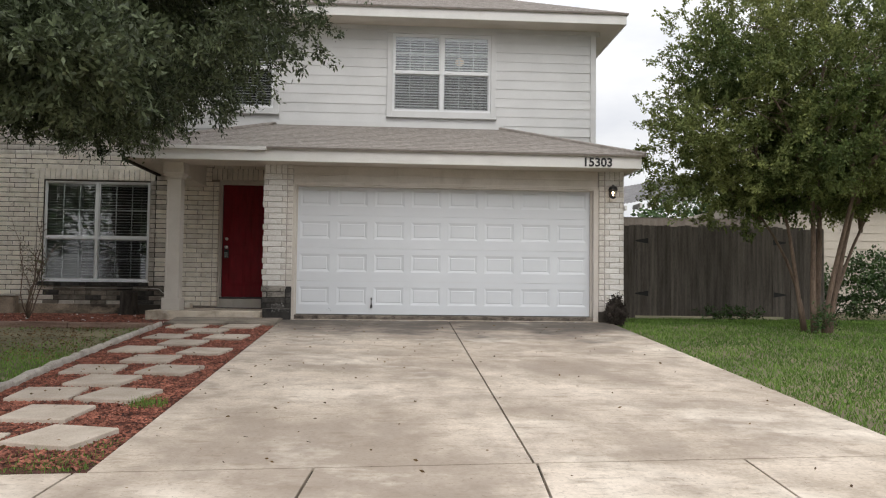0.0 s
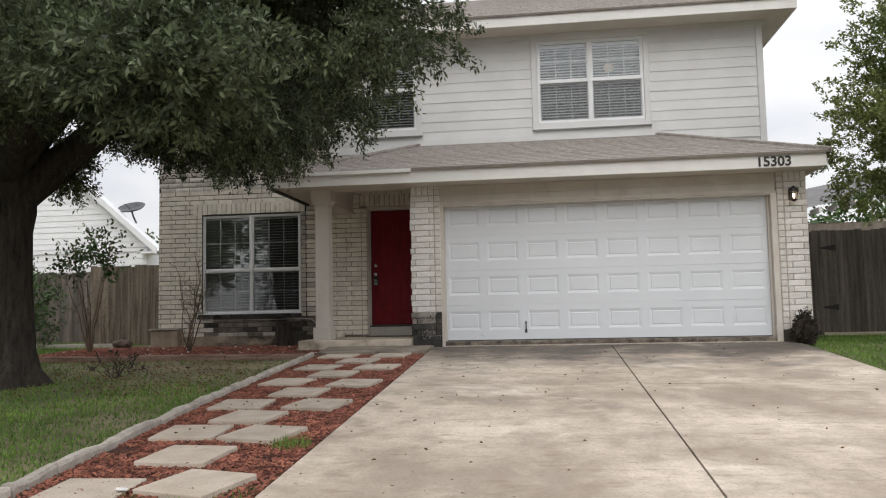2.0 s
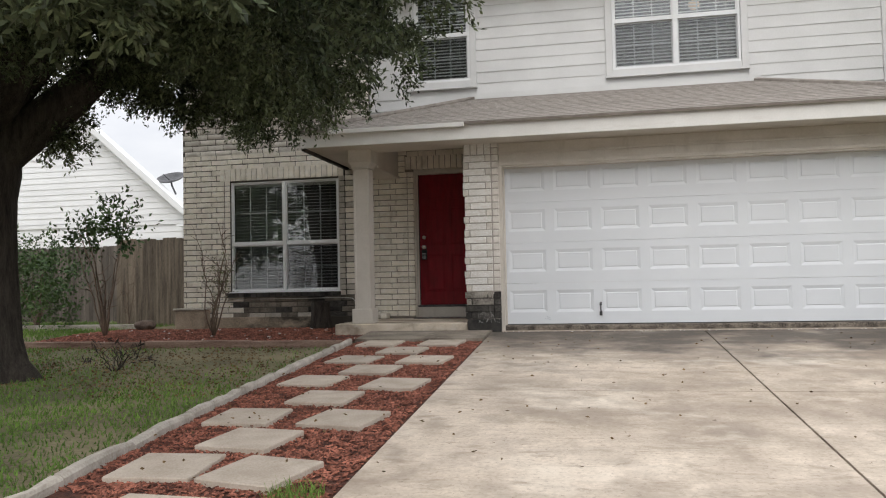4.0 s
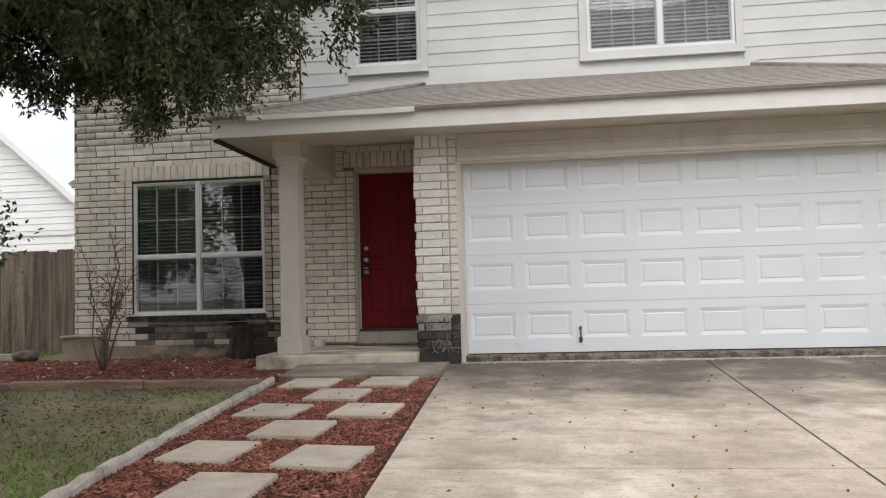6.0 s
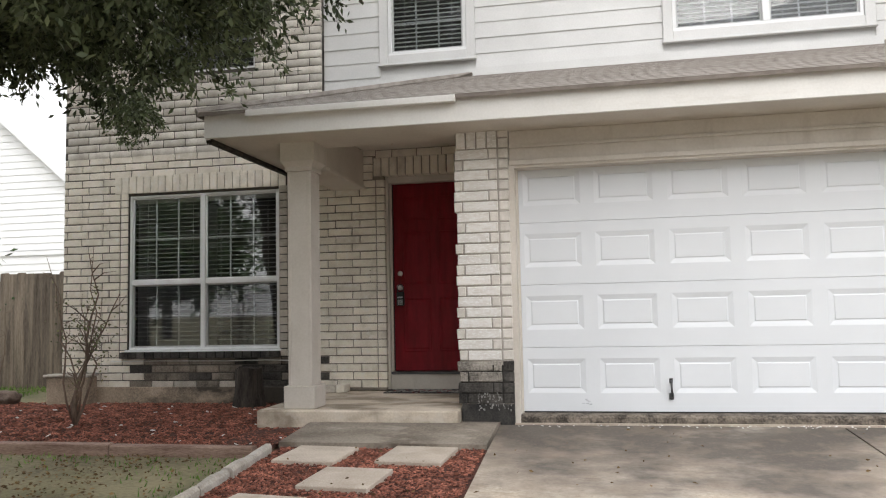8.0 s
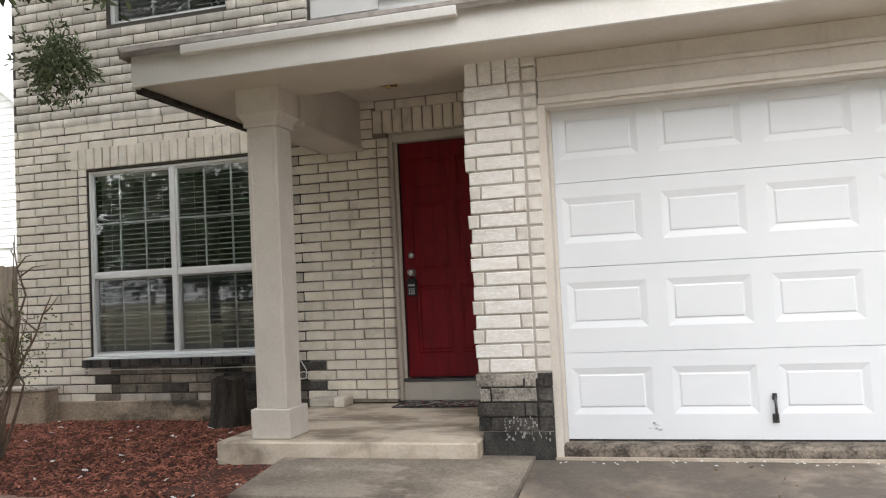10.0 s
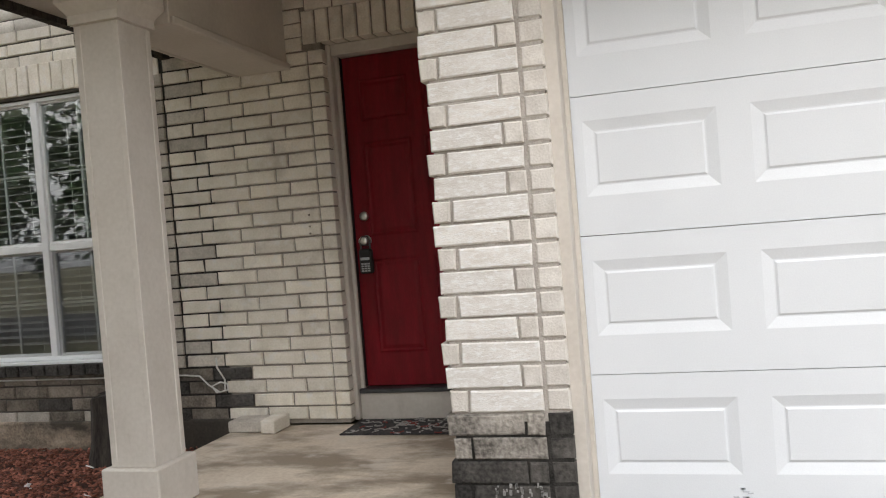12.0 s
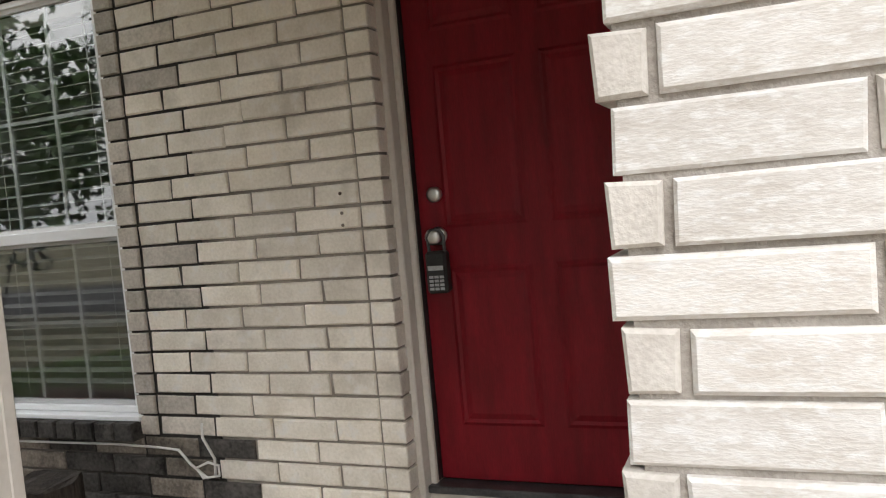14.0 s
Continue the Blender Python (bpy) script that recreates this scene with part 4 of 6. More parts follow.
for z in (1.318, 1.248, 1.205):
    disc("screw_hole", -1.725, z, 0.006, 1.272, 1.280, BRICK_DAMP, entry_wall, "small dark screw hole in the brick")
disc("deadbolt", -1.435, 1.285, 0.028, DY - 0.022, DY, CHROME, front_door, "nickel deadbolt")
knob = disc("knob", -1.435, 1.135, 0.029, DY - 0.065, DY - 0.03, CHROME, front_door, "nickel door knob")
disc("rosette", -1.435, 1.135, 0.033, DY - 0.012, DY, CHROME, knob)
part("neck", tube([(-1.435, DY - 0.04, 1.135), (-1.435, DY, 1.135)], 0.012), CHROME, knob)
lockbox = thing("key_lockbox", "black key lockbox with grey keypad hanging on knob", "lockbox")
lock_body = part("body", boxes((-1.463, -1.383, DY - 0.085, DY - 0.035, 0.935, 1.085), bevel=0.010), BLACK, lockbox)
part("shackle", tube([(-1.452, DY - 0.06, 1.08), (-1.455, DY - 0.06, 1.135), (-1.440, DY - 0.06, 1.160), (-1.408, DY - 0.06, 1.160), (-1.392, DY - 0.06, 1.135), (-1.394, DY - 0.06, 1.08)], 0.006), DARK_METAL, lockbox)
for i in range(3):
    for j in range(4):
        part("key", boxes((-1.449 + i * 0.020, -1.434 + i * 0.020, DY - 0.088, DY - 0.084, 0.948 + j * 0.014, 0.957 + j * 0.014)), KEYPAD, lock_body)
part("label_plate", boxes((-1.452, -1.394, DY - 0.088, DY - 0.084, 1.018, 1.034)), KEYPAD, lock_body)

door_frame = thing("door_frame", "beige painted door frame with grey threshold", "door frame", kind="structure")
part("jamb", boxes((-1.5645, DX0 - 0.028, 1.35, 1.50, 0.05, DZ1 + 0.07), (DX0 - 0.028, DX0 - 0.004, 1.405, 1.50, 0.05, DZ1 + 0.03), bevel=0.005), TRIM, door_frame)
part("jamb", boxes((DX1 + 0.004, -0.495, 1.36, 1.50, 0.05, DZ1 + 0.07), bevel=0.005), TRIM, door_frame)
part("head", boxes((DX0 - 0.03, DX1 + 0.004, 1.365, 1.50, DZ1 + 0.004, DZ1 + 0.072), bevel=0.005), TRIM, door_frame)
part("weather_strip", boxes((DX0 - 0.004, DX0 - 0.001, 1.425, 1.46, DZ0, DZ1)), BLACK, door_frame)
part("threshold", boxes((DX0 - 0.03, DX1 + 0.03, 1.375, 1.47, 0.205, 0.232), bevel=0.005), DARK_METAL, door_frame, "dark metal threshold")
part("sill_board", boxes((DX0 - 0.03, DX1 + 0.03, 1.395, 1.47, 0.042, 0.205)), TRIM, door_frame, "grey painted board under the threshold")

column = thing("porch_column", "square beige porch column with plinth and moulded capital", "column", kind="structure")
CX, CY = -1.935, -0.115
part("shaft", boxes((CX - 0.108, CX + 0.108, CY - 0.108, CY + 0.108, 0.23, 2.16), bevel=0.012), TRIM, column)
for sx in (-1, 1):
    for sy in (-1, 1):
        ex, ey = CX + sx * 0.095, CY + sy * 0.095
        part("corner_trim", boxes((ex - 0.016, ex + 0.016, ey - 0.016, ey + 0.016, 0.242, 2.149), bevel=0.003), TRIM, column)
part("plinth", boxes((CX - 0.143, CX + 0.143, CY - 0.143, CY + 0.143, 0.042, 0.24), bevel=0.006), TRIM, column)
bm, rings = bmesh.new(), []
for k, z in ((0.110, 2.15), (0.126, 2.152), (0.126, 2.19), (0.138, 2.21), (0.160, 2.24), (0.160, 2.408)):
    rings.append([bm.verts.new((CX + sx * k, CY + sy * k, z)) for sx, sy in ((-1, -1), (1, -1), (1, 1), (-1, 1))])
for a, b in zip(rings, rings[1:]):
    for i in range(4):
        bm.faces.new((a[i], a[(i + 1) % 4], b[(i + 1) % 4], b[i]))
bm.faces.new(rings[0][::-1])
bm.faces.new(rings[-1])
part("capital", bm, TRIM, column)
beam = part("porch_beam", boxes((CX - 0.17, CX + 0.15, CY + 0.207, 1.275, 2.20, 2.62), bevel=0.004), SOFFIT)
tagged(beam, "beige boxed porch beam running back to the wall", "beam", kind="structure")
part("moulding", boxes((CX + 0.151, CX + 0.175, CY + 0.21, 1.272, 2.195, 2.235), (CX - 0.195, CX - 0.171, CY + 0.21, 1.272, 2.195, 2.235), bevel=0.006), SOFFIT, beam)

fixture = thing("porch_light", "small polished brass ceiling light on the porch", "lamp")
bm = lathe([(0.03, 0.075), (0.07, 0.06), (0.085, 0.035), (0.055, 0.02), (0.03, 0.0), (0.012, -0.012), (0.006, -0.03)], 16, (-1.27, 0.55, 2.545))
pan = part("brass_pan", bm, BRASS, fixture, smooth=True)
for i in range(6):
    a = i * math.pi / 3
    part("brass_petal", tube([(-1.27 + 0.03 * math.cos(a), 0.55 + 0.03 * math.sin(a), 2.545), (-1.27 + 0.085 * math.cos(a), 0.55 + 0.085 * math.sin(a), 2.555), (-1.27 + 0.105 * math.cos(a), 0.55 + 0.105 * math.sin(a), 2.575)], [0.012, 0.009, 0.003], 6), BRASS, pan)

# wall lantern on the right pier
lantern = thing("wall_lantern", "lit black wall lantern with clear glass", "lamp")
LX, LY, LZ = 5.185, -0.30, 2.055
part("back_plate", boxes((LX - 0.045, LX + 0.045, -0.222, -0.206, LZ - 0.07, LZ + 0.09), bevel=0.006), BLACK, lantern)
part("arm", tube([(LX, -0.215, LZ + 0.06), (LX, -0.26, LZ + 0.10), (LX, LY, LZ + 0.095)], 0.010), BLACK, lantern)
part("roof", lathe([(0.010, 0.125), (0.025, 0.11), (0.070, 0.080), (0.078, 0.035)], 12, (LX, LY, LZ)), BLACK, lantern)
part("base", lathe([(0.012, -0.11), (0.03, -0.10), (0.05, -0.085), (0.05, -0.075)], 12, (LX, LY, LZ)), BLACK, lantern)
for sx, sy in ((-1, -1), (1, -1), (1, 1), (-1, 1)):
    part("bar", tube([(LX + sx * 0.034, LY + sy * 0.034, LZ - 0.08), (LX + sx * 0.046, LY + sy * 0.046, LZ + 0.056)], 0.004, 5), BLACK, lantern)
part("bulb", lathe([(0.010, -0.06), (0.012, -0.04), (0.021, -0.012), (0.018, 0.008), (0.005, 0.018)], 14, (LX, LY, LZ)), BULB, lantern, "warm lit bulb", True)

# house number on the fascia
numbers = thing("house_number", "black metal house number on the pale fascia", "house number")
for i, digit in enumerate("15303"):
    curve = bpy.data.curves.new("digit", "FONT")
    curve.body, curve.size, curve.extrude, curve.offset, curve.align_x = digit, 0.195, 0.005, 0.0045, "CENTER"
    tmp = new("digit_shape", curve)
    me = bpy.data.meshes.new_from_object(tmp.evaluated_get(bpy.context.evaluated_depsgraph_get()))
    bpy.data.objects.remove(tmp)
    me.transform(pose(4.635 + i * 0.098, -0.668, 2.425, 90, 0, 0))
    me.materials.clear()
    part("digit", me, BLACK, numbers)

# mat, loose bricks and cable by the door
door_mat = thing("door_mat", "black and grey patterned door mat on porch", "door mat")
part("backing", boxes((-1.53, -0.72, 1.02, 1.37, 0.042, 0.050), bevel=0.003), MAT, door_mat)
rnd = random.Random(11)
bm, bmr = bmesh.new(), bmesh.new()
for i in range(75):
    x, y, a, r = rnd.uniform(-1.49, -0.76), rnd.uniform(1.05, 1.34), rnd.uniform(0, 6.28), rnd.uniform(0.018, 0.045)
    pts = [(x + r * math.cos(a + k * 0.8), y + r * math.sin(a + k * 0.8), 0.0495) for k in range(rnd.choice((3, 4, 6)))]
    add_tube(bmr if i % 6 == 0 else bm, pts, 0.0055, 5)
tagged(part("pattern", bm, MAT_GREY, door_mat, "raised grey scroll pattern"), kind="stuff")
tagged(part("pattern", bmr, MAT_RED, door_mat, "raised dull red scroll pattern"), kind="stuff")

loose = part("loose_brick", boxes((-2.29, -2.06, 1.10, 1.265, 0.042, 0.110), bevel=0.008), BRICK_GREY)
tagged(loose, "loose grey brick against the entry wall", "brick", "loose bricks")
loose = part("loose_brick", boxes((-2.05, -1.955, 1.06, 1.262, 0.042, 0.125), bevel=0.008), BRICK)
tagged(loose, "loose cream brick against the entry wall", "brick", "loose bricks")
cable = part("cable", tube([(-4.8, 1.262, 0.372), (-4.2, 1.262, 0.378), (-3.4, 1.262, 0.372), (-2.9, 1.262, 0.378), (-2.66, 1.262, 0.372), (-2.56, 1.262, 0.365), (-2.50, 1.258, 0.31), (-2.42, 1.25, 0.262), (-2.36, 1.25, 0.275), (-2.36, 1.25, 0.315),
                             (-2.41, 1.25, 0.325), (-2.47, 1.25, 0.30), (-2.44, 1.25, 0.26), (-2.38, 1.25, 0.27), (-2.375, 1.25, 0.34), (-2.43, 1.258, 0.42), (-2.435, 1.268, 0.475)], 0.0055, 6), CABLE, smooth=True)
tagged(cable, "loose white cable looped along the brick wall", "cable")


# ---- beds, stones and edging ----
def curb_x(y):
    return float(np.interp(y, (-8.8, -8.1, -7.4, -5.5, -3.4, -1.25), (-1.39, -1.43, -1.49, -1.635, -1.735, -1.80)))


def sheet(name, x0, x1, y0, y1, lift, material, label, category, step=0.12, rough=0.012, left=None):
    bm = bmesh.new()
    nx, ny = max(2, int((x1 - x0) / step)), max(2, int((y1 - y0) / step))
    grid = []
    for j in range(ny + 1):
        y = y0 + (y1 - y0) * j / ny
        xa = left(y) if left else x0
        grid.append([bm.verts.new((xa + (x1 - xa) * i / nx, y, rise(y) + lift + rough * noise.noise((i * 0.7, j * 0.7, 3.1)))) for i in range(nx + 1)])
    for a, b in zip(grid, grid[1:]):
        for i in range(nx):
            bm.faces.new((a[i], a[i + 1], b[i + 1], b[i]))
    return tagged(part(name, bm, material, smooth=True), label, category, kind="structure")


path_bed = sheet("mulch_bed", -1.82, 0.0, -8.72, -1.03, -0.025, MULCH_BED, "dark soil of the red mulch path bed", "ground", left=curb_x)
wall_bed = sheet("mulch_bed", -6.6, -1.82, -1.18, 1.25, -0.02, MULCH_BED, "dark soil of the red mulch bed under the window", "ground", rough=0.02)
side_bed = sheet("mulch_bed", -2.28, -1.80, -1.00, -0.34, -0.005, MULCH_BED, "dark soil beside the porch slab", "ground")


def chips(name, count, seed, place, label, size=(0.042, 0.012, 0.006), material=MULCH):
    """Flat splinters lying at all angles, as one heap."""
    r = np.random.RandomState(seed)
    x, y, z = place(r, count)
    n = len(x)
    length, width, thick = size[0] * r.uniform(0.4, 1.3, n), size[1] * r.uniform(0.5, 1.4, n), size[2] * r.uniform(0.5, 1.3, n)
    yaw, tip = r.uniform(0, 2 * np.pi, n), r.uniform(-0.45, 0.45, n)
    u = np.stack([np.cos(yaw) * np.cos(tip), np.sin(yaw) * np.cos(tip), np.sin(tip)], 1)
    v = np.stack([-np.sin(yaw), np.cos(yaw), r.uniform(-0.4, 0.4, n)], 1)
    w = np.cross(u, v)
    c = np.stack([x, y, z + 0.006], 1)
    corner = lambda a, b, k: c + a * u * length[:, None] / 2 + b * v * width[:, None] / 2 + k * w * thick[:, None] / 2
    top = [corner(-1, -0.6, 1), corner(1, -1, 1), corner(0.8, 1, 1), corner(-0.9, 0.8, 1)]
    low = [corner(-1, -0.6, -1), corner(1, -1, -1), corner(0.8, 1, -1), corner(-0.9, 0.8, -1)]
    verts = np.stack(top + low, 1).reshape(-1, 3)
    faces = np.array([(0, 1, 2, 3), (0, 4, 5, 1), (1, 5, 6, 2), (2, 6, 7, 3), (3, 7, 4, 0)])
    me = bpy.data.meshes.new(name)
    loops = (np.arange(n)[:, None, None] * 8 + faces[None]).ravel().astype(np.int32)
    me.vertices.add(len(verts))
    me.vertices.foreach_set("co", verts.astype(np.float32).ravel())
    me.loops.add(len(loops))
    me.loops.foreach_set("vertex_index", loops)
    me.polygons.add(n * 5)
    me.polygons.foreach_set("loop_start", np.arange(0, len(loops), 4, dtype=np.int32))
    me.update(calc_edges=True)
    return tagged(part(name, me, material), label, "mulch", kind="stuff")


CURB = np.vectorize(curb_x)


def path_place(r, n):
    y = -8.65 + 7.6 * r.uniform(0, 1, n) ** 0.9
    x = r.uniform(-1.8, 0.0, n)
    bare = np.array([noise.noise((a * 1.3, b * 0.8, 0.4)) for a, b in zip(x, y)])
    keep = (x > CURB(y) + 0.03) & (x < -0.22 - 0.024 * y) & ((y > -7.0) | (bare > -0.34 + 0.15 * (x > -0.6)))
    return x[keep], y[keep], RISE(y[keep]) - 0.022


def wall_place(r, n):
    x, y = r.uniform(-6.5, -1.84, n), r.uniform(-1.16, 1.24, n)
    keep = (x < -2.31) | (y < -0.36)
    return x[keep], y[keep], RISE(y[keep]) - 0.012


chips("mulch_chips", 27000, 4, path_place, "red shredded wood mulch between the stepping stones")
chips("mulch_chips", 14000, 5, wall_place, "dark red shredded wood mulch under the window")



def flake_place(r, n):
    x, y, z = wall_place(r, n)
    return x, y, z + 0.008


def sill_place(r, n):
    return r.uniform(-0.02, 4.9, n), -0.19 - 0.12 * r.uniform(0, 1, n) ** 2, np.full(n, -0.092)


chips("pale_flakes", 45, 6, flake_place, "pale wood flakes lying on the red mulch", (0.045, 0.022, 0.006), FASCIA)
chips("pale_flakes", 110, 7, sill_place, "pale paint flakes along the garage slab edge", (0.017, 0.010, 0.004), FASCIA)


def stepping_stone(x, y, size, turn, lift):
    bm = bmesh.new()
    h = size / 2
    add_box(bm, -h, h, -h, h, -0.05, 0.0, bevel=0.006)
    ob = part("stepping_stone", bm, PAVER)
    ob.matrix_world = pose(x, y, rise(y) + lift, math.degrees(math.atan(0.0486)), 0, turn)
    return tagged(ob, "square tan concrete stepping stone set in red mulch", "stepping stone", "stepping stones")


STONES = [(-1.02, -8.10, 2, -0.006), (-0.43, -7.99, -17, 0.014), (-0.80, -7.32, -4, 0.014), (-1.11, -6.58, 3, 0.010), (-0.54, -6.64, -14, 0.016), (-0.90, -5.98, -8, 0.014), (-1.21, -5.35, 1, 0.010), (-0.50, -5.38, -11, 0.014), (-0.89, -4.66, -4, 0.012),
          (-1.27, -3.90, -7, 0.008), (-0.49, -4.05, -8, 0.012), (-0.92, -3.30, -5, 0.012), (-1.30, -2.62, -8, 0.006), (-0.54, -2.67, -7, 0.012), (-0.95, -1.97, -5, 0.012), (-1.38, -1.34, -5, 0.010), (-0.63, -1.32, -5, 0.012)]
for x, y, turn, lift in STONES:
    stepping_stone(x, y, 0.475, turn, lift)
bm = bmesh.new()
add_box(bm, -0.03, 0.03, -0.02, 0.02, 0, 0.008, bevel=0.003)
scrap = part("paper_scrap", bm, PAPER)
scrap.matrix_world = pose(-0.79, -8.14, rise(-8.14) + 0.004, 4, 6, 20)
tagged(scrap, "small white paper scrap on the mulch", "litter")

edging = []
y, k = -8.66, 0
rnd = random.Random(21)
while y < -1.3:
    length = rnd.uniform(0.35, 0.95)
    y1 = min(y + length, -1.22)
    x0, x1 = curb_x(y), curb_x(y1)
    bm = bmesh.new()
    n = 4
    rings = []
    for i in range(n + 1):
        f = i / n
        yy, xx = y + 0.008 + (y1 - y - 0.016) * f, x0 + (x1 - x0) * f
        w, h = 0.037 + rnd.uniform(-0.009, 0.009), 0.040 + rnd.uniform(-0.012, 0.012)
        zz = rise(yy) - 0.06
        rings.append([bm.verts.new((xx + a * w + rnd.uniform(-0.004, 0.004), yy, zz + b)) for a, b in ((-1, 0), (-1, 0.05 + h * 0.8), (-0.6, 0.06 + h), (0.6, 0.06 + h), (1, 0.05 + h * 0.75), (1, 0))])
    for a, b in zip(rings, rings[1:]):
        for i in range(6):
            bm.faces.new((a[i], a[(i + 1) % 6], b[(i + 1) % 6], b[i]))
    bm.faces.new(rings[0][::-1])
    bm.faces.new(rings[-1])
    bmesh.ops.recalc_face_normals(bm, faces=bm.faces)
    tagged(part("edging_stone", bm, EDGING), "worn pale concrete edging stone along the mulch path", "edging", "path edging")
    y = y1
for x0, x1, dz in ((-6.5, -5.3, 0.0), (-5.29, -4.55, -0.01), (-4.54, -3.1, 0.004), (-3.09, -1.90, -0.004)):
    bm = boxes((x0, x1, -1.29, -1.19, -0.26, -0.105 + dz), bevel=0.010)
    tagged(part("edging_timber", bm, TIMBER), "weathered reddish edging timber at the mulch bed", "timber", "bed edging")
curb = part("garden_curb", boxes((-9.4, -6.6, 1.9, 2.0, -0.2, -0.035), bevel=0.012), EDGING)
tagged(curb, "low pale concrete strip before the side fence", "kerb", kind="structure")
block = part("corner_block", boxes((-5.47, -4.95, 1.06, 1.245, -0.2, 0.215), bevel=0.012), FOOTING)
tagged(block, "stained concrete block at the house corner", "block")
cap = part("cap", boxes((-5.50, -4.93, 1.04, 1.246, 0.217, 0.245), bevel=0.006), EDGING, block, "pale cap stone")

bm = bmesh.new()
bmesh.ops.create_icosphere(bm, subdivisions=3, radius=1.0)
for v in bm.verts:
    v.co *= 1 + 0.25 * noise.noise(v.co * 1.6)
    v.co = Vector((v.co.x * 0.19, v.co.y * 0.13, v.co.z * 0.085))
bmesh.ops.translate(bm, verts=bm.verts, vec=(-6.02, 1.12, -0.02))
tagged(part("garden_stone", bm, ROCK, smooth=True), "rounded brown stone lying on the mulch bed", "stone")

bm = bmesh.new()
rings = []
for z, r in ((-0.15, 0.185), (-0.05, 0.165), (0.05, 0.145), (0.2, 0.138), (0.315, 0.135)):
    rings.append([bm.verts.new((-2.985 + (r + 0.012 * math.sin(7 * a + z * 4)) * math.cos(a), 0.99 + (r + 0.012 * math.sin(5 * a)) * math.sin(a), z + (0.012 * math.sin(3 * a) if z > 0.3 else 0))) for a in (2 * math.pi * j / 28 for j in range(28))])
for a, b in zip(rings, rings[1:]):
    for j in range(28):
        bm.faces.new((a[j], a[(j + 1) % 28], b[(j + 1) % 28], b[j]))
bm.faces.new(rings[-1])
tagged(part("log_stump", bm, BARK), "dark barked log standing against the brick wall", "log")


# ---- grass ----
def blades(name, count, seed, area, keep, material, label, tall=0.06):
    r = np.random.RandomState(seed)
    x, y = r.uniform(area[0], area[1], count), r.uniform(area[2], area[3], count)
    ok = keep(x, y, r)
    x, y = x[ok], y[ok]
    n = len(x)
    z = RISE(y) - 0.052
    a, h, w, lean = r.uniform(0, 2 * np.pi, n), tall * r.uniform(0.45, 1.25, n), r.uniform(0.004, 0.009, n), r.uniform(0.1, 0.9, n)
    b = r.uniform(0, 2 * np.pi, n)
    base = np.stack([x, y, z], 1)
    side = np.stack([np.cos(a) * w, np.sin(a) * w, np.zeros(n)], 1)
    tip = base + np.stack([np.cos(b) * h * lean, np.sin(b) * h * lean, h], 1)
    me = polys(name, np.stack([base - side, base + side, tip], 1), 3)
    return tagged(part(name, me, material), label, "grass", kind="stuff")


def patchy(x, y, scale, seed):
    return np.array([noise.noise((a * scale, b * scale, seed)) for a, b in zip(x, y)])


def left_keep(x, y, r):
    p = patchy(x, y, 0.7, 2.0)
    shade = np.exp(-(((x + 3.2) / 3.0) ** 2 + ((y + 2.2) / 1.9) ** 2))
    return (x < CURB(y) - 0.05) & (r.uniform(0, 1, len(x)) < (0.75 + 1.1 * p) * (1 - 1.05 * shade))


def right_keep(x, y, r):
    return (x > 5.2 + 0.040 * y) & (r.uniform(0, 1, len(x)) < 1.0 + 0.6 * patchy(x, y, 0.8, 5.0))


blades("lawn_grass", 120000, 1, (-8.5, -1.3, -8.7, -1.30), left_keep, GRASS, "short patchy green lawn grass beside the path", 0.038)
blades("lawn_grass", 14000, 2, (-12, -6.7, -1.28, 4.5), lambda x, y, r: x < 99, GRASS, "short green lawn grass by the side fence", 0.07)
blades("lawn_grass", 110000, 3, (4.82, 14.0, -8.35, 2.38), right_keep, GRASS, "short bright green lawn grass beside the driveway", 0.045)
blades("grass_tuft", 900, 8, (-0.55, -0.02, -8.7, -7.6), lambda x, y, r: (x + 0.22) ** 2 + (y + 8.35) ** 2 < 0.12, GRASS, "thin green grass tuft at the driveway edge", 0.06)
blades("grass_tuft", 5200, 10, (-1.25, -0.02, -8.72, -7.75), lambda x, y, r: (x > CURB(y) + 0.06) & (patchy(x, y, 2.2, 6.0) > 0.12 + 0.5 * (y + 8.4)), GRASS, "thin green grass growing through the mulch path", 0.045)
blades("grass_tuft", 500, 9, (-0.42, -0.06, -7.15, -6.75), lambda x, y, r: (x + 0.22) ** 2 + (y + 6.95) ** 2 < 0.022, GRASS, "small green weed tuft in the mulch", 0.09)


def leaf_polys(r, centre, ahead, length, width):
    """Pointed leaves of four corners."""
    n = len(centre)
    up = r.normal(0, 1, (n, 3))
    side = np.cross(ahead, up)
    side /= np.linalg.norm(side, axis=1)[:, None] + 1e-9
    curl = np.cross(side, ahead) * (length * 0.12)[:, None]
    a, b = centre, centre + ahead * length[:, None] + curl
    m = centre + ahead * (length * 0.45)[:, None]
    return np.stack([a, m - side * (width / 2)[:, None], b, m + side * (width / 2)[:, None]], 1)


def fallen(name, count, seed, place, label):
    r = np.random.RandomState(seed)
    x, y, z = place(r, count)
    n = len(x)
    yaw = r.uniform(0, 2 * np.pi, n)
    ahead = np.stack([np.cos(yaw), np.sin(yaw), r.uniform(-0.1, 0.35, n)], 1)
    me = polys(name, leaf_polys(r, np.stack([x, y, z + 0.006], 1), ahead, r.uniform(0.016, 0.042, n), r.uniform(0.009, 0.021, n)), 4)
    return tagged(part(name, me, LITTER), label, "leaves", kind="stuff")


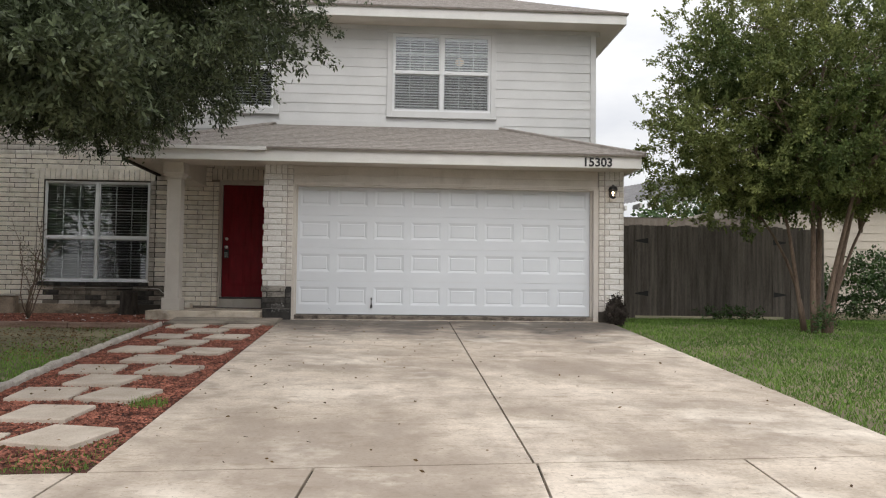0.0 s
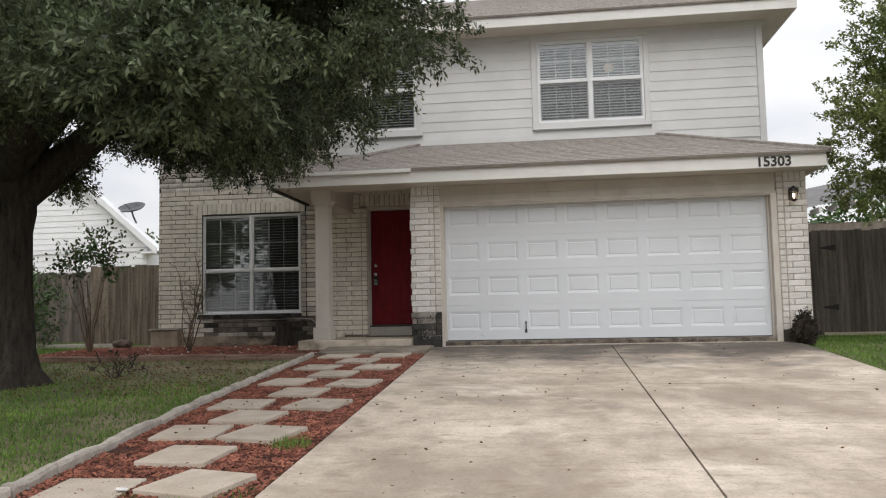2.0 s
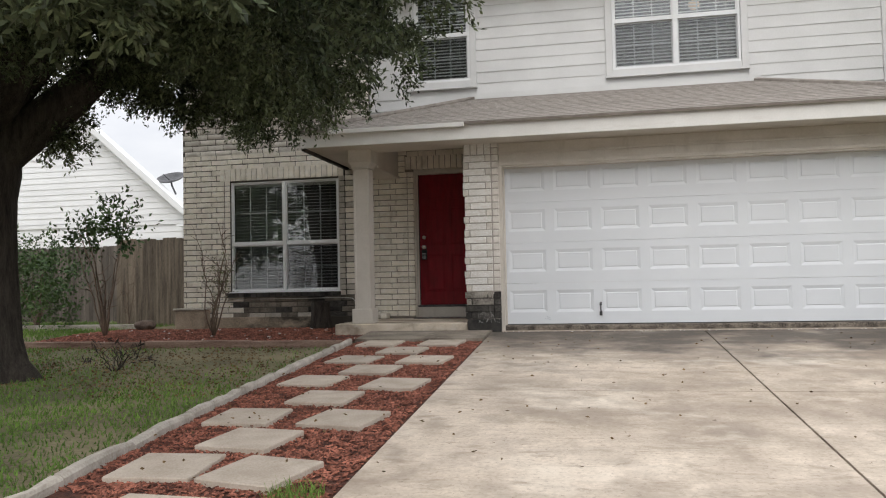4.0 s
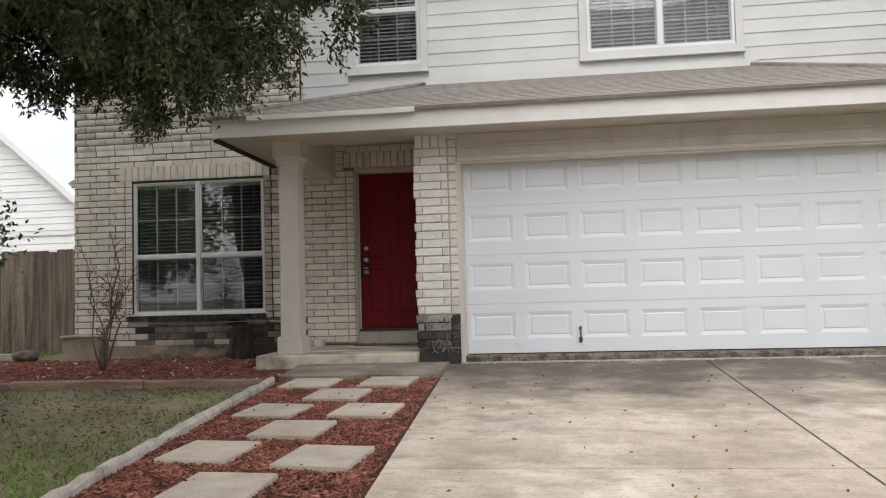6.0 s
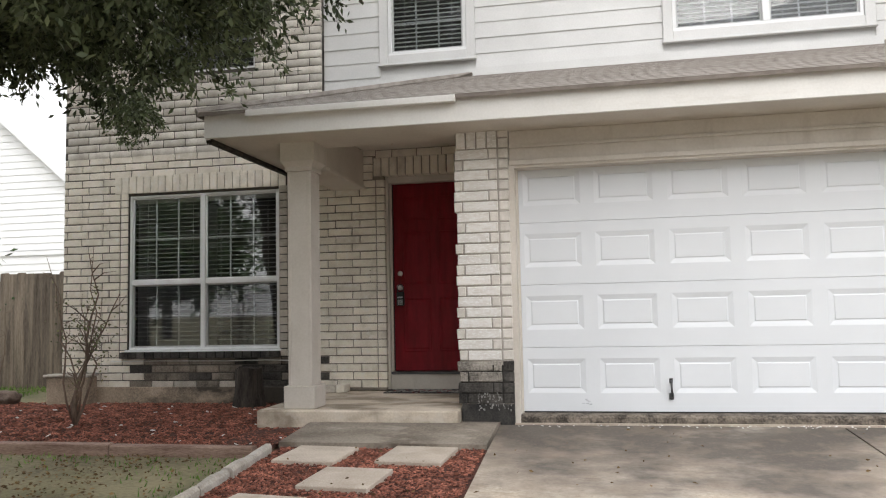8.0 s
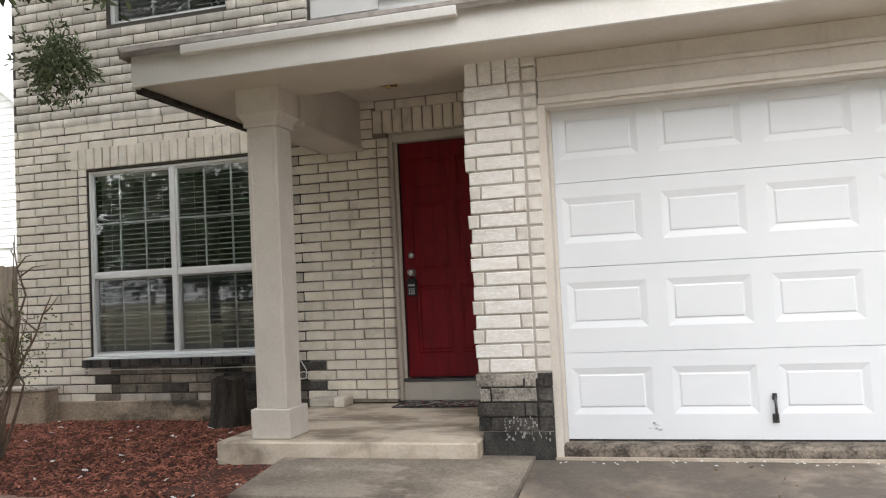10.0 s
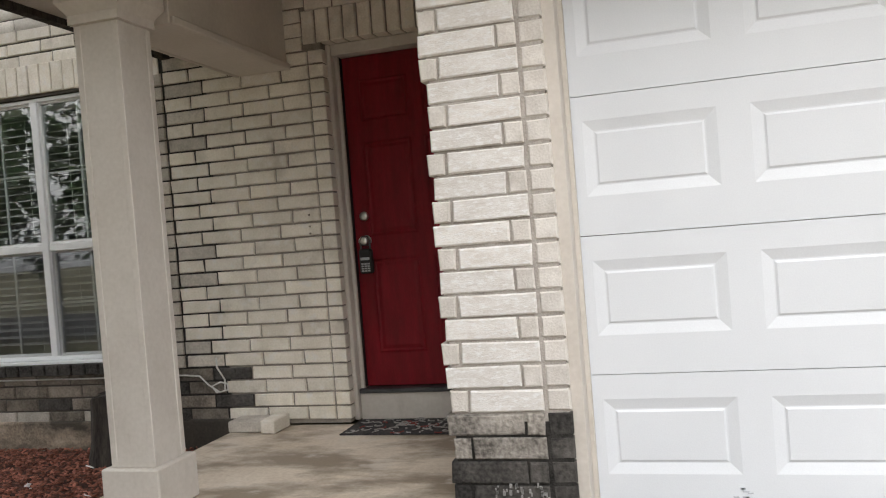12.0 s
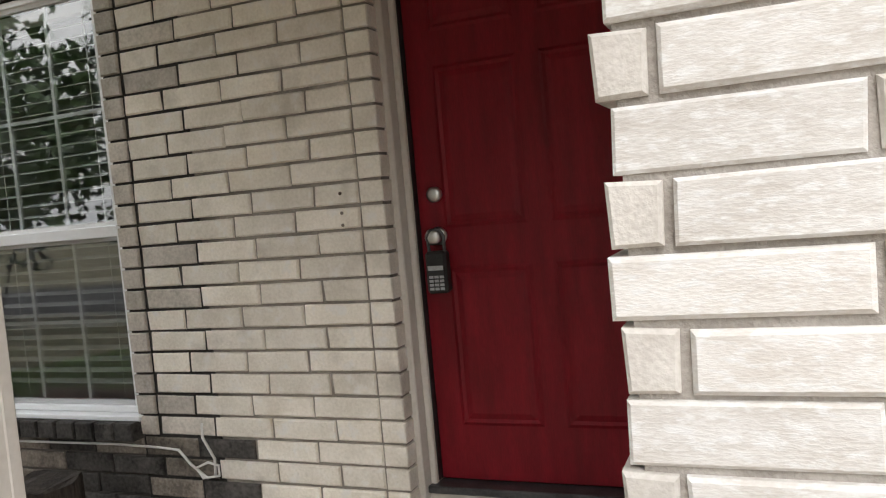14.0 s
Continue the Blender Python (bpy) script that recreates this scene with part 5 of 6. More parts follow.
def drive_place(r, n):
    x, y = r.uniform(-0.1, 5.1, n), r.uniform(-9.2, -0.3, n)
    keep = r.uniform(0, 1, n) < np.clip(0.3 + 1.5 * patchy(x, y, 0.9, 8.0) + 0.5 * (x < 1.3), 0.06, 1)
    return x[keep], y[keep], RISE(y[keep])


def lawn_place(r, n):
    x, y = r.uniform(-6.0, -1.95, n), r.uniform(-4.6, -1.3, n)
    keep = (x < CURB(y) - 0.06) & (r.uniform(0, 1, n) < 0.6 + patchy(x, y, 1.2, 4.0))
    return x[keep], y[keep], RISE(y[keep]) - 0.04


def bed_place(r, n):
    x, y = r.uniform(-1.8, -0.16, n), r.uniform(-8.5, -1.1, n)
    keep = x > CURB(y) + 0.05
    return x[keep], y[keep], RISE(y[keep]) + 0.01


fallen("fallen_leaves", 420, 31, drive_place, "scattered brown fallen leaves on the driveway")
fallen("fallen_leaves", 6000, 32, lawn_place, "brown leaf litter on bare soil under the tree")
fallen("fallen_leaves", 120, 33, bed_place, "few dry leaves on the path bed")


# ---- trees ----
def crown(name, blobs, sprays, per, seed, size, material, parent, label, hang=-0.25, shell=0.55, spread=0.30, thin=-0.22):
    """Sprays of leaves along many twigs, filling uneven lobes with gaps between them."""
    r = np.random.RandomState(seed)
    weight = np.array([b[1][0] * b[1][1] * b[1][2] for b in blobs]) ** 0.75
    which = r.choice(len(blobs), sprays, p=weight / weight.sum())
    mid, rad = np.array([b[0] for b in blobs])[which], np.array([b[1] for b in blobs])[which]
    way = r.normal(0, 1, (sprays, 3))
    way /= np.linalg.norm(way, axis=1)[:, None]
    far = shell + (1.05 - shell) * r.uniform(0, 1, sprays) ** 0.7
    lump = np.array([noise.noise((w * 2.6 + m * 0.3)[:3]) for w, m in zip(way, mid)])
    p = mid + way * rad * (far * (1 + 0.30 * lump))[:, None]
    gap = np.array([noise.noise((q * 1.6)[:3]) for q in p])
    p, way = p[gap > thin], way[gap > thin]
    twig = way * 0.75 + r.normal(0, 0.45, way.shape) + np.array([0, 0, hang])
    twig /= np.linalg.norm(twig, axis=1)[:, None]
    n = len(p)
    along = r.uniform(0, 1, (n, per))
    base = p[:, None] + twig[:, None] * (spread * 1.5 * (along - 0.4))[..., None] + r.normal(0, spread * 0.16, (n, per, 3))
    ahead = twig[:, None] * 0.8 + r.normal(0, 0.6, (n, per, 3))
    ahead /= np.linalg.norm(ahead, axis=2)[..., None]
    base, ahead = base.reshape(-1, 3), ahead.reshape(-1, 3)
    length = size[0] * r.uniform(0.6, 1.25, len(base))
    me = polys(name, leaf_polys(r, base, ahead, length, length * size[1]), 4)
    return part(name, me, material, parent, label), p


def limbs(parent, root, targets, radius, material, seed, name="limb", sides=8):
    """Bent limbs from a fork to places in the crown, each with side twigs."""
    r = random.Random(seed)
    root = Vector(root)
    for t in targets:
        t = Vector(t)
        bend = Vector((r.uniform(-0.25, 0.25), r.uniform(-0.25, 0.25), r.uniform(0.1, 0.45))) * (t - root).length * 0.5
        pts = [root.lerp(t, f) + bend * math.sin(math.pi * f) for f in (0, 0.2, 0.4, 0.6, 0.8, 1)]
        bm = tube(pts, [radius * (1 - 0.88 * f) for f in (0, 0.2, 0.4, 0.6, 0.8, 1)], sides)
        for i in range(8):
            f = r.uniform(0.35, 0.98)
            k = min(4, int(f * 5))
            p = pts[k].lerp(pts[k + 1], f * 5 - k)
            d = Vector((r.uniform(-1, 1), r.uniform(-1, 1), r.uniform(-0.3, 0.7))).normalized() * r.uniform(0.4, 1.0)
            add_tube(bm, [p, p + d * 0.5 + Vector((0, 0, 0.04)), p + d], [radius * 0.20, radius * 0.12, 0.005], 5)
        part(name, bm, material, parent, smooth=True)


oak = thing("oak_tree", "large dark live oak with broad leafy crown", "tree", at=(-4.71, -3.65, -0.3))
oak_parts = []
bm, rings, S = bmesh.new(), [], 26
for z, rr, dx in ((-0.40, 0.60, 0.0), (-0.27, 0.50, 0.0), (-0.12, 0.385, 0.0), (0.10, 0.330, -0.01), (0.45, 0.305, -0.02), (0.85, 0.300, -0.05), (1.2, 0.325, -0.08), (1.5, 0.345, -0.10), (1.75, 0.37, -0.12), (2.0, 0.39, -0.14), (2.3, 0.34, -0.16), (2.5, 0.22, -0.17), (2.62, 0.08, -0.17)):
    flare, rr = max(0.0, 0.1 - z) * 0.5, rr * (0.78 if z < 1.6 else 0.85)
    rings.append([bm.verts.new((-4.71 + dx + rr * (1 + flare * math.sin(5 * a + 1) + 0.05 * noise.noise((math.cos(a) * 3, math.sin(a) * 3, z * 1.4)) + 0.018 * math.sin(13 * a + 2 * z)) * math.cos(a),
                                -3.65 + rr * (1 + flare * math.sin(5 * a + 1) + 0.05 * noise.noise((math.cos(a) * 3, math.sin(a) * 3, z * 1.4)) + 0.018 * math.sin(13 * a + 2 * z)) * math.sin(a), z)) for a in (2 * math.pi * j / S for j in range(S))])
for a, b in zip(rings, rings[1:]):
    for j in range(S):
        bm.faces.new((a[j], a[(j + 1) % S], b[(j + 1) % S], b[j]))
bm.faces.new(rings[-1])
oak_parts.append(part("trunk", bm, BARK, smooth=True))
for turn, kz in ((-112, 1.16), (-15, 1.06)):
    bm = bmesh.new()
    out = Vector((math.cos(radians(turn)), math.sin(radians(turn)), 0))
    side = Vector((-out.y, out.x, 0))
    hub = Vector((-4.78, -3.65, kz)) + out * 0.236
    pts = [hub + side * (0.065 * math.cos(a)) - out * (0.012 * math.cos(a) ** 2) + Vector((0, 0, 0.12 * math.sin(a))) for a in (2 * math.pi * j / 16 for j in range(17))]
    add_tube(bm, pts, 0.016, 6, False)
    part("knot", bm, BARK, oak_parts[0], smooth=True)
OAK_BLOBS = [((-4.2, -3.9, 5.6), (4.3, 4.0, 2.4)), ((-1.62, -3.4, 3.16), (1.0, 1.1, 0.92)), ((-3.0, -2.9, 3.5), (1.3, 1.1, 1.0)), ((-1.45, -4.6, 3.15), (1.1, 1.1, 1.0)), ((-0.15, -6.4, 3.05), (1.3, 1.2, 0.95)), ((-0.8, -6.0, 4.0), (1.6, 1.4, 1.2)), ((-2.7, -4.6, 4.9), (2.1, 2.0, 1.7)),
             ((-2.0, -7.5, 2.95), (1.5, 0.85, 0.75)), ((-4.2, -6.8, 3.7), (2.3, 1.7, 1.4)), ((-6.4, -4.6, 3.4), (2.0, 1.8, 1.3)), ((-2.8, -5.6, 3.7), (1.6, 1.4, 1.2)), ((-2.1, -2.9, 2.86), (0.85, 0.8, 0.62)), ((-0.68, -3.25, 2.80), (0.34, 0.30, 0.36)), ((-3.2, -2.9, 2.95), (0.95, 0.8, 0.52)), ((-3.5, -5.2, 2.95), (0.85, 0.7, 0.60)),
             ((-4.3, -3.3, 2.32), (0.34, 0.30, 0.40)), ((-4.7, -5.4, 3.0), (0.9, 0.7, 0.62)), ((-3.3, -4.0, 3.1), (0.8, 0.8, 0.5)), ((-3.60, -0.20, 2.82), (0.24, 0.24, 0.20))]
holder = thing("oak_branches", "oak limbs", "tree")
limbs(holder, (-4.85, -3.65, 1.85), [(-2.6, -3.5, 4.3), (-6.4, -4.0, 4.6), (-4.4, -3.6, 6.2)], 0.25, BARK, 2, sides=14)
limbs(holder, (-4.86, -3.65, 2.05), [(-1.3, -5.6, 4.0), (-3.9, -6.4, 4.2), (-3.2, -2.4, 4.0), (-5.6, -2.6, 4.6), (-2.0, -4.6, 5.2), (-0.75, -7.95, 1.95)], 0.16, BARK, 3)
for o in list(holder.children):
    o.parent = None
    oak_parts.append(o)
bpy.data.objects.remove(holder)
c, _ = crown("crown", OAK_BLOBS, 10500, 38, 12, (0.060, 0.40), LEAF_OAK, None, "dark grey-green small oak leaves", hang=-0.30, shell=0.25, spread=0.20, thin=-0.20)
oak_parts.append(c)
c, _ = crown("crown", [OAK_BLOBS[i] for i in (1, 2, 3, 4, 11, 12, 13, 14, 15, 16, 17, 18)], 9000, 42, 13, (0.050, 0.38), LEAF_OAK, None, "dark grey-green leaves of the low boughs", hang=-0.25, shell=0.15, spread=0.15, thin=-0.16)
oak_parts.append(c)
c, _ = crown("crown", [((-0.58, -8.06, 1.89), (0.72, 0.45, 0.34)), ((-1.2799999999999998, -7.760000000000001, 2.1399999999999997), (0.55, 0.4, 0.3))], 420, 60, 18, (0.060, 0.36), LEAF_OAK, None, "grey-green leaves of a bough reaching towards the street", hang=-0.1, shell=0.1, spread=0.16, thin=-0.3)
oak_parts.append(c)
# Leaves added up here only to shade the wall, lawn and windows.
c, _ = crown("crown", [OAK_BLOBS[0]], 1700, 30, 15, (0.085, 0.45), LEAF_OAK, None, "extra grey-green leaves added in the upper crown for shade", hang=-0.2, shell=0.45, spread=0.28, thin=-0.5)
oak_parts.append(c)
for o in oak_parts:
    o.parent = oak
    o.matrix_parent_inverse = Matrix.Translation((4.71, 3.65, 0.3))

myrtle = thing("myrtle_tree", "multi-stemmed crape myrtle with spreading green crown", "tree", at=(8.3, -1.0, -0.13))
my_parts = []
rnd = random.Random(9)
STEMS = [((8.12, -0.95), (7.4, -0.9, 2.6), 0.055), ((8.2, -1.1), (7.9, -1.3, 3.0), 0.07), ((8.32, -0.9), (8.5, -0.5, 3.3), 0.075), ((8.42, -1.05), (9.3, -1.0, 2.9), 0.065), ((8.30, -1.15), (8.7, -1.9, 3.0), 0.06), ((8.22, -0.85), (7.2, 0.1, 2.5), 0.045), ((8.45, -0.9), (9.9, -0.3, 2.3), 0.05)]
for (bx, by), (tx, ty, tz), rr in STEMS:
    pts, radii = [], []
    for i in range(8):
        f = i / 7
        out = f ** 1.5
        pts.append((bx + (tx - bx) * out + 0.05 * math.sin(5 * f + bx * 9), by + (ty - by) * out + 0.05 * math.cos(4 * f + by * 7), -0.2 + (tz + 0.2) * f))
        radii.append(rr * 0.72 * (1.0 - 0.6 * f))
    my_parts.append(part("stem", tube(pts, radii, 9), BARK_PALE, smooth=True))
holder = thing("myrtle_branches", "limbs", "tree")
for (bx, by), (tx, ty, tz), rr in STEMS:
    limbs(holder, (bx + (tx - bx) * 0.55, by + (ty - by) * 0.55, -0.2 + (tz + 0.2) * 0.66), [(tx + rnd.uniform(-1.2, 1.2), ty + rnd.uniform(-1, 1), tz + rnd.uniform(0.2, 2.0)) for _ in range(3)], rr * 0.6, BARK_PALE, int(bx * 100), "branch", 6)
for o in list(holder.children):
    o.parent = None
    my_parts.append(o)
bpy.data.objects.remove(holder)
MYRTLE_BLOBS = [((8.3, -0.8, 2.25), (2.1, 1.4, 0.62)), ((8.6, -0.8, 4.1), (2.7, 2.2, 2.2)), ((7.0, -0.7, 2.75), (1.45, 1.4, 1.25)), ((8.3, -0.6, 2.5), (1.5, 1.2, 0.8)), ((9.9, -0.8, 3.0), (1.7, 1.5, 1.2)), ((8.2, -1.9, 2.9), (1.6, 1.2, 1.1)), ((7.4, -0.7, 4.3), (1.5, 1.4, 1.3)), ((10.3, -0.6, 4.6), (1.8, 1.6, 1.4))]
c, _ = crown("crown", [b for b in MYRTLE_BLOBS if b[0][2] > 3.5], 5600, 42, 16, (0.056, 0.52), LEAF_MYRTLE, None, "small olive leaves of the open upper crown", hang=0.25, shell=0.30, spread=0.16, thin=-0.07)
my_parts.append(c)
c, _ = crown("crown", [b for b in MYRTLE_BLOBS if b[0][2] < 3.5], 5200, 44, 14, (0.058, 0.52), LEAF_MYRTLE, None, "small oval green leaves", hang=0.05, shell=0.35, spread=0.15, thin=-0.14)
my_parts.append(c)
for o in my_parts:
    o.parent = myrtle
    o.matrix_parent_inverse = Matrix.Translation((-8.3, 1.0, 0.13))


def shrub(name, x, y, z, stems, top, blobs, sprays, per, seed, label, leaf=LEAF_BUSH, bark=BARK_PALE, size=(0.05, 0.5), thick=0.012, category="shrub", hang=0.1, spread=0.2, gnarl=0.03, twigs=4):
    ob = thing(name, label, category, at=(x, y, z))
    r = random.Random(seed)
    made = []
    for i in range(stems):
        a = r.uniform(0, 2 * math.pi)
        w = r.uniform(0.3, 1.0) * top[0]
        h = r.uniform(0.65, 1.0) * top[1]
        pts, sx, sy, girth = [], 0.0, 0.0, thick * r.uniform(0.55, 1.15)
        for i8 in range(9):
            f = i8 / 8
            pts.append((x + math.cos(a) * w * f ** 1.2 + sx, y + math.sin(a) * w * 0.6 * f ** 1.2 + sy, z - 0.05 + (h + 0.05) * f))
            sx, sy = sx + r.uniform(-gnarl, gnarl), sy + r.uniform(-gnarl, gnarl) * 0.7
        bm = tube(pts, [girth * (1 - 0.8 * i8 / 8) for i8 in range(9)], 6)
        for j in range(twigs):
            f = r.uniform(0.3, 0.97)
            k = min(7, int(f * 8))
            p = Vector(pts[k]).lerp(Vector(pts[k + 1]), f * 8 - k)
            d = Vector((r.uniform(-1, 1), r.uniform(-0.6, 0.6), r.uniform(0.1, 1.0))) * r.uniform(0.10, 0.28)
            kink = Vector((r.uniform(-0.05, 0.05), r.uniform(-0.04, 0.04), r.uniform(-0.04, 0.04)))
            add_tube(bm, [p, p + d * 0.5 + kink, p + d], [girth * 0.40, girth * 0.28, girth * 0.10], 5)
        made.append(part("stem", bm, bark, smooth=True))
    if sprays:
        made.append(crown("foliage", blobs, sprays, per, seed, size, leaf, None, "", hang, 0.2, spread)[0])
    for o in made:
        o.parent = ob
        o.matrix_parent_inverse = Matrix.Translation((-x, -y, -z))
    return ob


shrub("young_shrub", -5.85, -0.2, -0.09, 7, (0.55, 1.75), [((-5.85, -0.2, 1.38), (0.60, 0.45, 0.42)), ((-5.7, -0.2, 1.7), (0.35, 0.3, 0.28)), ((-6.15, -0.25, 1.45), (0.35, 0.3, 0.22))], 150, 9, 41, "young leafy shrub with several thin bare stems", size=(0.075, 0.55), thick=0.020)
shrub("bare_shrub", -4.08, -0.33, -0.06, 7, (0.34, 1.62), [((-4.05, -0.33, 0.85), (0.36, 0.3, 0.55)), ((-4.0, -0.33, 0.35), (0.25, 0.2, 0.25))], 120, 7, 42, "nearly bare gnarled shrub with few leaves in mulch", leaf=LEAF_SPARSE, size=(0.034, 0.5), thick=0.016, gnarl=0.075, twigs=8)
shrub("bare_sapling", -6.9, 2.0, -0.09, 5, (0.22, 1.15), [((-6.9, 2.0, 0.95), (0.25, 0.2, 0.2))], 14, 6, 45, "thin sapling with few leaves beside the fence", size=(0.05, 0.5), thick=0.010)
shrub("hedge_bush", -8.9, 2.2, -0.1, 8, (0.5, 1.3), [((-8.15, 1.7, 0.55), (0.45, 0.5, 0.75)), ((-8.9, 2.2, 0.8), (0.85, 0.7, 0.8)), ((-9.9, 2.3, 0.95), (0.9, 0.7, 0.85)), ((-11.0, 2.4, 0.9), (0.9, 0.7, 0.8))], 900, 16, 43, "dense dark green rounded hedge bush", size=(0.07, 0.5), thick=0.02, spread=0.22)
shrub("dead_plant", -3.75, -3.1, -0.26, 9, (0.30, 0.24), [((-3.75, -3.1, -0.17), (0.36, 0.26, 0.13))], 110, 12, 44, "dark dead plant clump on bare lawn soil", leaf=DEAD, bark=DEAD, size=(0.08, 0.25), thick=0.008, category="plant", spread=0.12)
shrub("dried_plant", 5.20, -0.42, -0.09, 5, (0.10, 0.36), [((5.20, -0.42, 0.07), (0.17, 0.14, 0.19)), ((5.20, -0.42, 0.22), (0.10, 0.09, 0.13))], 520, 14, 46, "dark dried rounded plant at the foot of pier", leaf=DEAD, bark=DEAD, size=(0.030, 0.55), thick=0.006, category="plant", spread=0.06)
bm = bmesh.new()
bmesh.ops.create_icosphere(bm, subdivisions=3, radius=1.0)
for v in bm.verts:
    v.co *= 1 + 0.35 * noise.noise(v.co * 3.0)
    v.co = Vector((v.co.x * 0.145, v.co.y * 0.12, v.co.z * 0.20 - 0.03 * v.co.z))
bmesh.ops.translate(bm, verts=bm.verts, vec=(0, 0, 0.17))
dried = [o for o in bpy.data.objects if o.name == "dried_plant"][0]
part("root_clump", bm, DEAD, dried, "dark matted clump")
shrub("garden_bush", 12.6, 3.4, -0.1, 8, (0.7, 1.1), [((12.2, 3.2, 0.65), (1.1, 0.7, 0.75)), ((13.6, 3.6, 1.0), (1.3, 0.8, 1.1)), ((11.2, 3.4, 0.4), (0.6, 0.5, 0.5))], 1100, 18, 47, "leafy green garden bush before the neighbour's wall", size=(0.09, 0.45), thick=0.02)
shrub("fence_weeds", 8.5, 2.1, -0.1, 6, (0.35, 0.22), [((8.3, 2.15, 0.0), (0.7, 0.2, 0.12))], 70, 12, 48, "low green weeds at the foot of the gate", size=(0.06, 0.45), thick=0.006, category="plant", spread=0.1)
shrub("myrtle_sprouts", 8.25, -1.35, -0.13, 5, (0.18, 0.35), [((8.2, -1.3, 0.05), (0.22, 0.16, 0.16))], 40, 10, 49, "small leafy sprouts at the tree foot", size=(0.05, 0.5), thick=0.006, category="plant", spread=0.1)

# ---- fences ----
PICKET = {}


def picket_mesh(width, height, material, kind):
    key = (round(width, 3), round(height, 2), material.name, kind)
    if key not in PICKET:
        r = random.Random(str(key))
        w, c = width / 2, 0.018
        outline = [(-w, 0), (w, 0), (w, height - c), (w - c, height + r.uniform(-0.004, 0.004)), (-w + c, height), (-w, height - c)]
        bm = bmesh.new()
        f = [bm.verts.new((x + r.uniform(-0.003, 0.003), -0.009, z)) for x, z in outline]
        b = [bm.verts.new((v.co.x, 0.009, v.co.z)) for v in f]
        bm.faces.new(f)
        bm.faces.new(b[::-1])
        for i in range(6):
            j = (i + 1) % 6
            bm.faces.new((f[j], f[i], b[i], b[j]))
        me = bpy.data.meshes.new("picket")
        bm.to_mesh(me)
        bm.free()
        me.materials.append(material)
        PICKET[key] = me
    return PICKET[key]


def fence(name, x0, x1, y, z, height, material, label, category="fence", wide=0.142):
    ob = thing(name, label, category, kind="structure" if category == "fence" else "")
    r = random.Random(name + str(x0))
    x = x0
    while x < x1 - 0.05:
        w = min(wide, x1 - x)
        p = new("picket", picket_mesh(w + 0.002, height + r.choice((-0.02, 0.0, 0.0, 0.015)), material, r.randrange(3)))
        p.parent = ob
        p.matrix_basis = pose(x + w / 2, y + r.uniform(-0.006, 0.006), z, 0, r.uniform(-0.12, 0.12), 0)
        x += w
    for zz in (0.3, height - 0.3):
        part("rail", boxes((x0 + 0.01, x1 - 0.01, y + 0.015, y + 0.055, z + zz, z + zz + 0.09)), material, ob)
    return ob


fence("fence_right", 5.42, 6.40, 2.42, -0.11, 1.86, FENCE, "grey weathered cedar privacy fence by the house")
fence("fence_right", 9.45, 10.3, 2.42, -0.11, 1.84, FENCE, "grey weathered cedar privacy fence")
for x0, x1, hx, s in ((6.41, 7.92, 6.42, 1), (7.93, 9.44, 9.43, -1)):
    gate = fence("fence_gate", x0, x1, 2.40, -0.06, 1.80, FENCE, "grey weathered cedar gate leaf with black strap hinges", "gate")
    for hz in (1.43, 0.38):
        bm = plate([(0, 0.055, 0), (0, -0.055, 0), (0.26, -0.012, 0), (0.26, 0.012, 0)], 0.008)
        bmesh.ops.rotate(bm, verts=bm.verts, cent=(0, 0, 0), matrix=Matrix.Rotation(radians(90), 3, "X"))
        if s > 0:
            bmesh.ops.scale(bm, verts=bm.verts, vec=(-1, 1, 1))
            bmesh.ops.translate(bm, verts=bm.verts, vec=(0.24, 0, 0))
            bmesh.ops.reverse_faces(bm, faces=bm.faces)
        else:
            bmesh.ops.translate(bm, verts=bm.verts, vec=(-0.20, 0, 0))
        bmesh.ops.translate(bm, verts=bm.verts, vec=(hx, 2.384, hz))
        part("strap_hinge", bm, BLACK, gate, "black triangular strap hinge")
fence("fence_left", -8.0, -5.46, 3.3, -0.12, 1.66, FENCE_WARM, "brown weathered cedar privacy fence beside the house")
fence("fence_left", -16.0, -8.4, 5.2, -0.12, 1.67, FENCE, "grey weathered cedar privacy fence further back")

# ---- neighbours ----
def lap_wall(parent, x0, x1, y, z0, z1, material, step=0.19, edge=None):
    """Lapped boards; edge gives the right end of a board by its height."""
    z = z0
    while z < z1:
        right = edge(z) if edge else x1
        if right > x0 + 0.1:
            h = min(step, z1 - z)
            bm = bmesh.new()
            top = min(right, edge(z + h)) if edge else right
            vs = [bm.verts.new(c) for c in ((x0, y - 0.025, z), (right, y - 0.025, z), (top, y - 0.006, z + h), (x0, y - 0.006, z + h), (x0, y, z), (right, y, z), (top, y, z + h), (x0, y, z + h))]
            for f in ((0, 1, 2, 3), (4, 5, 1, 0), (1, 5, 6, 2)):
                bm.faces.new([vs[i] for i in f])
            part("siding_board", bm, material, parent)
        z += step


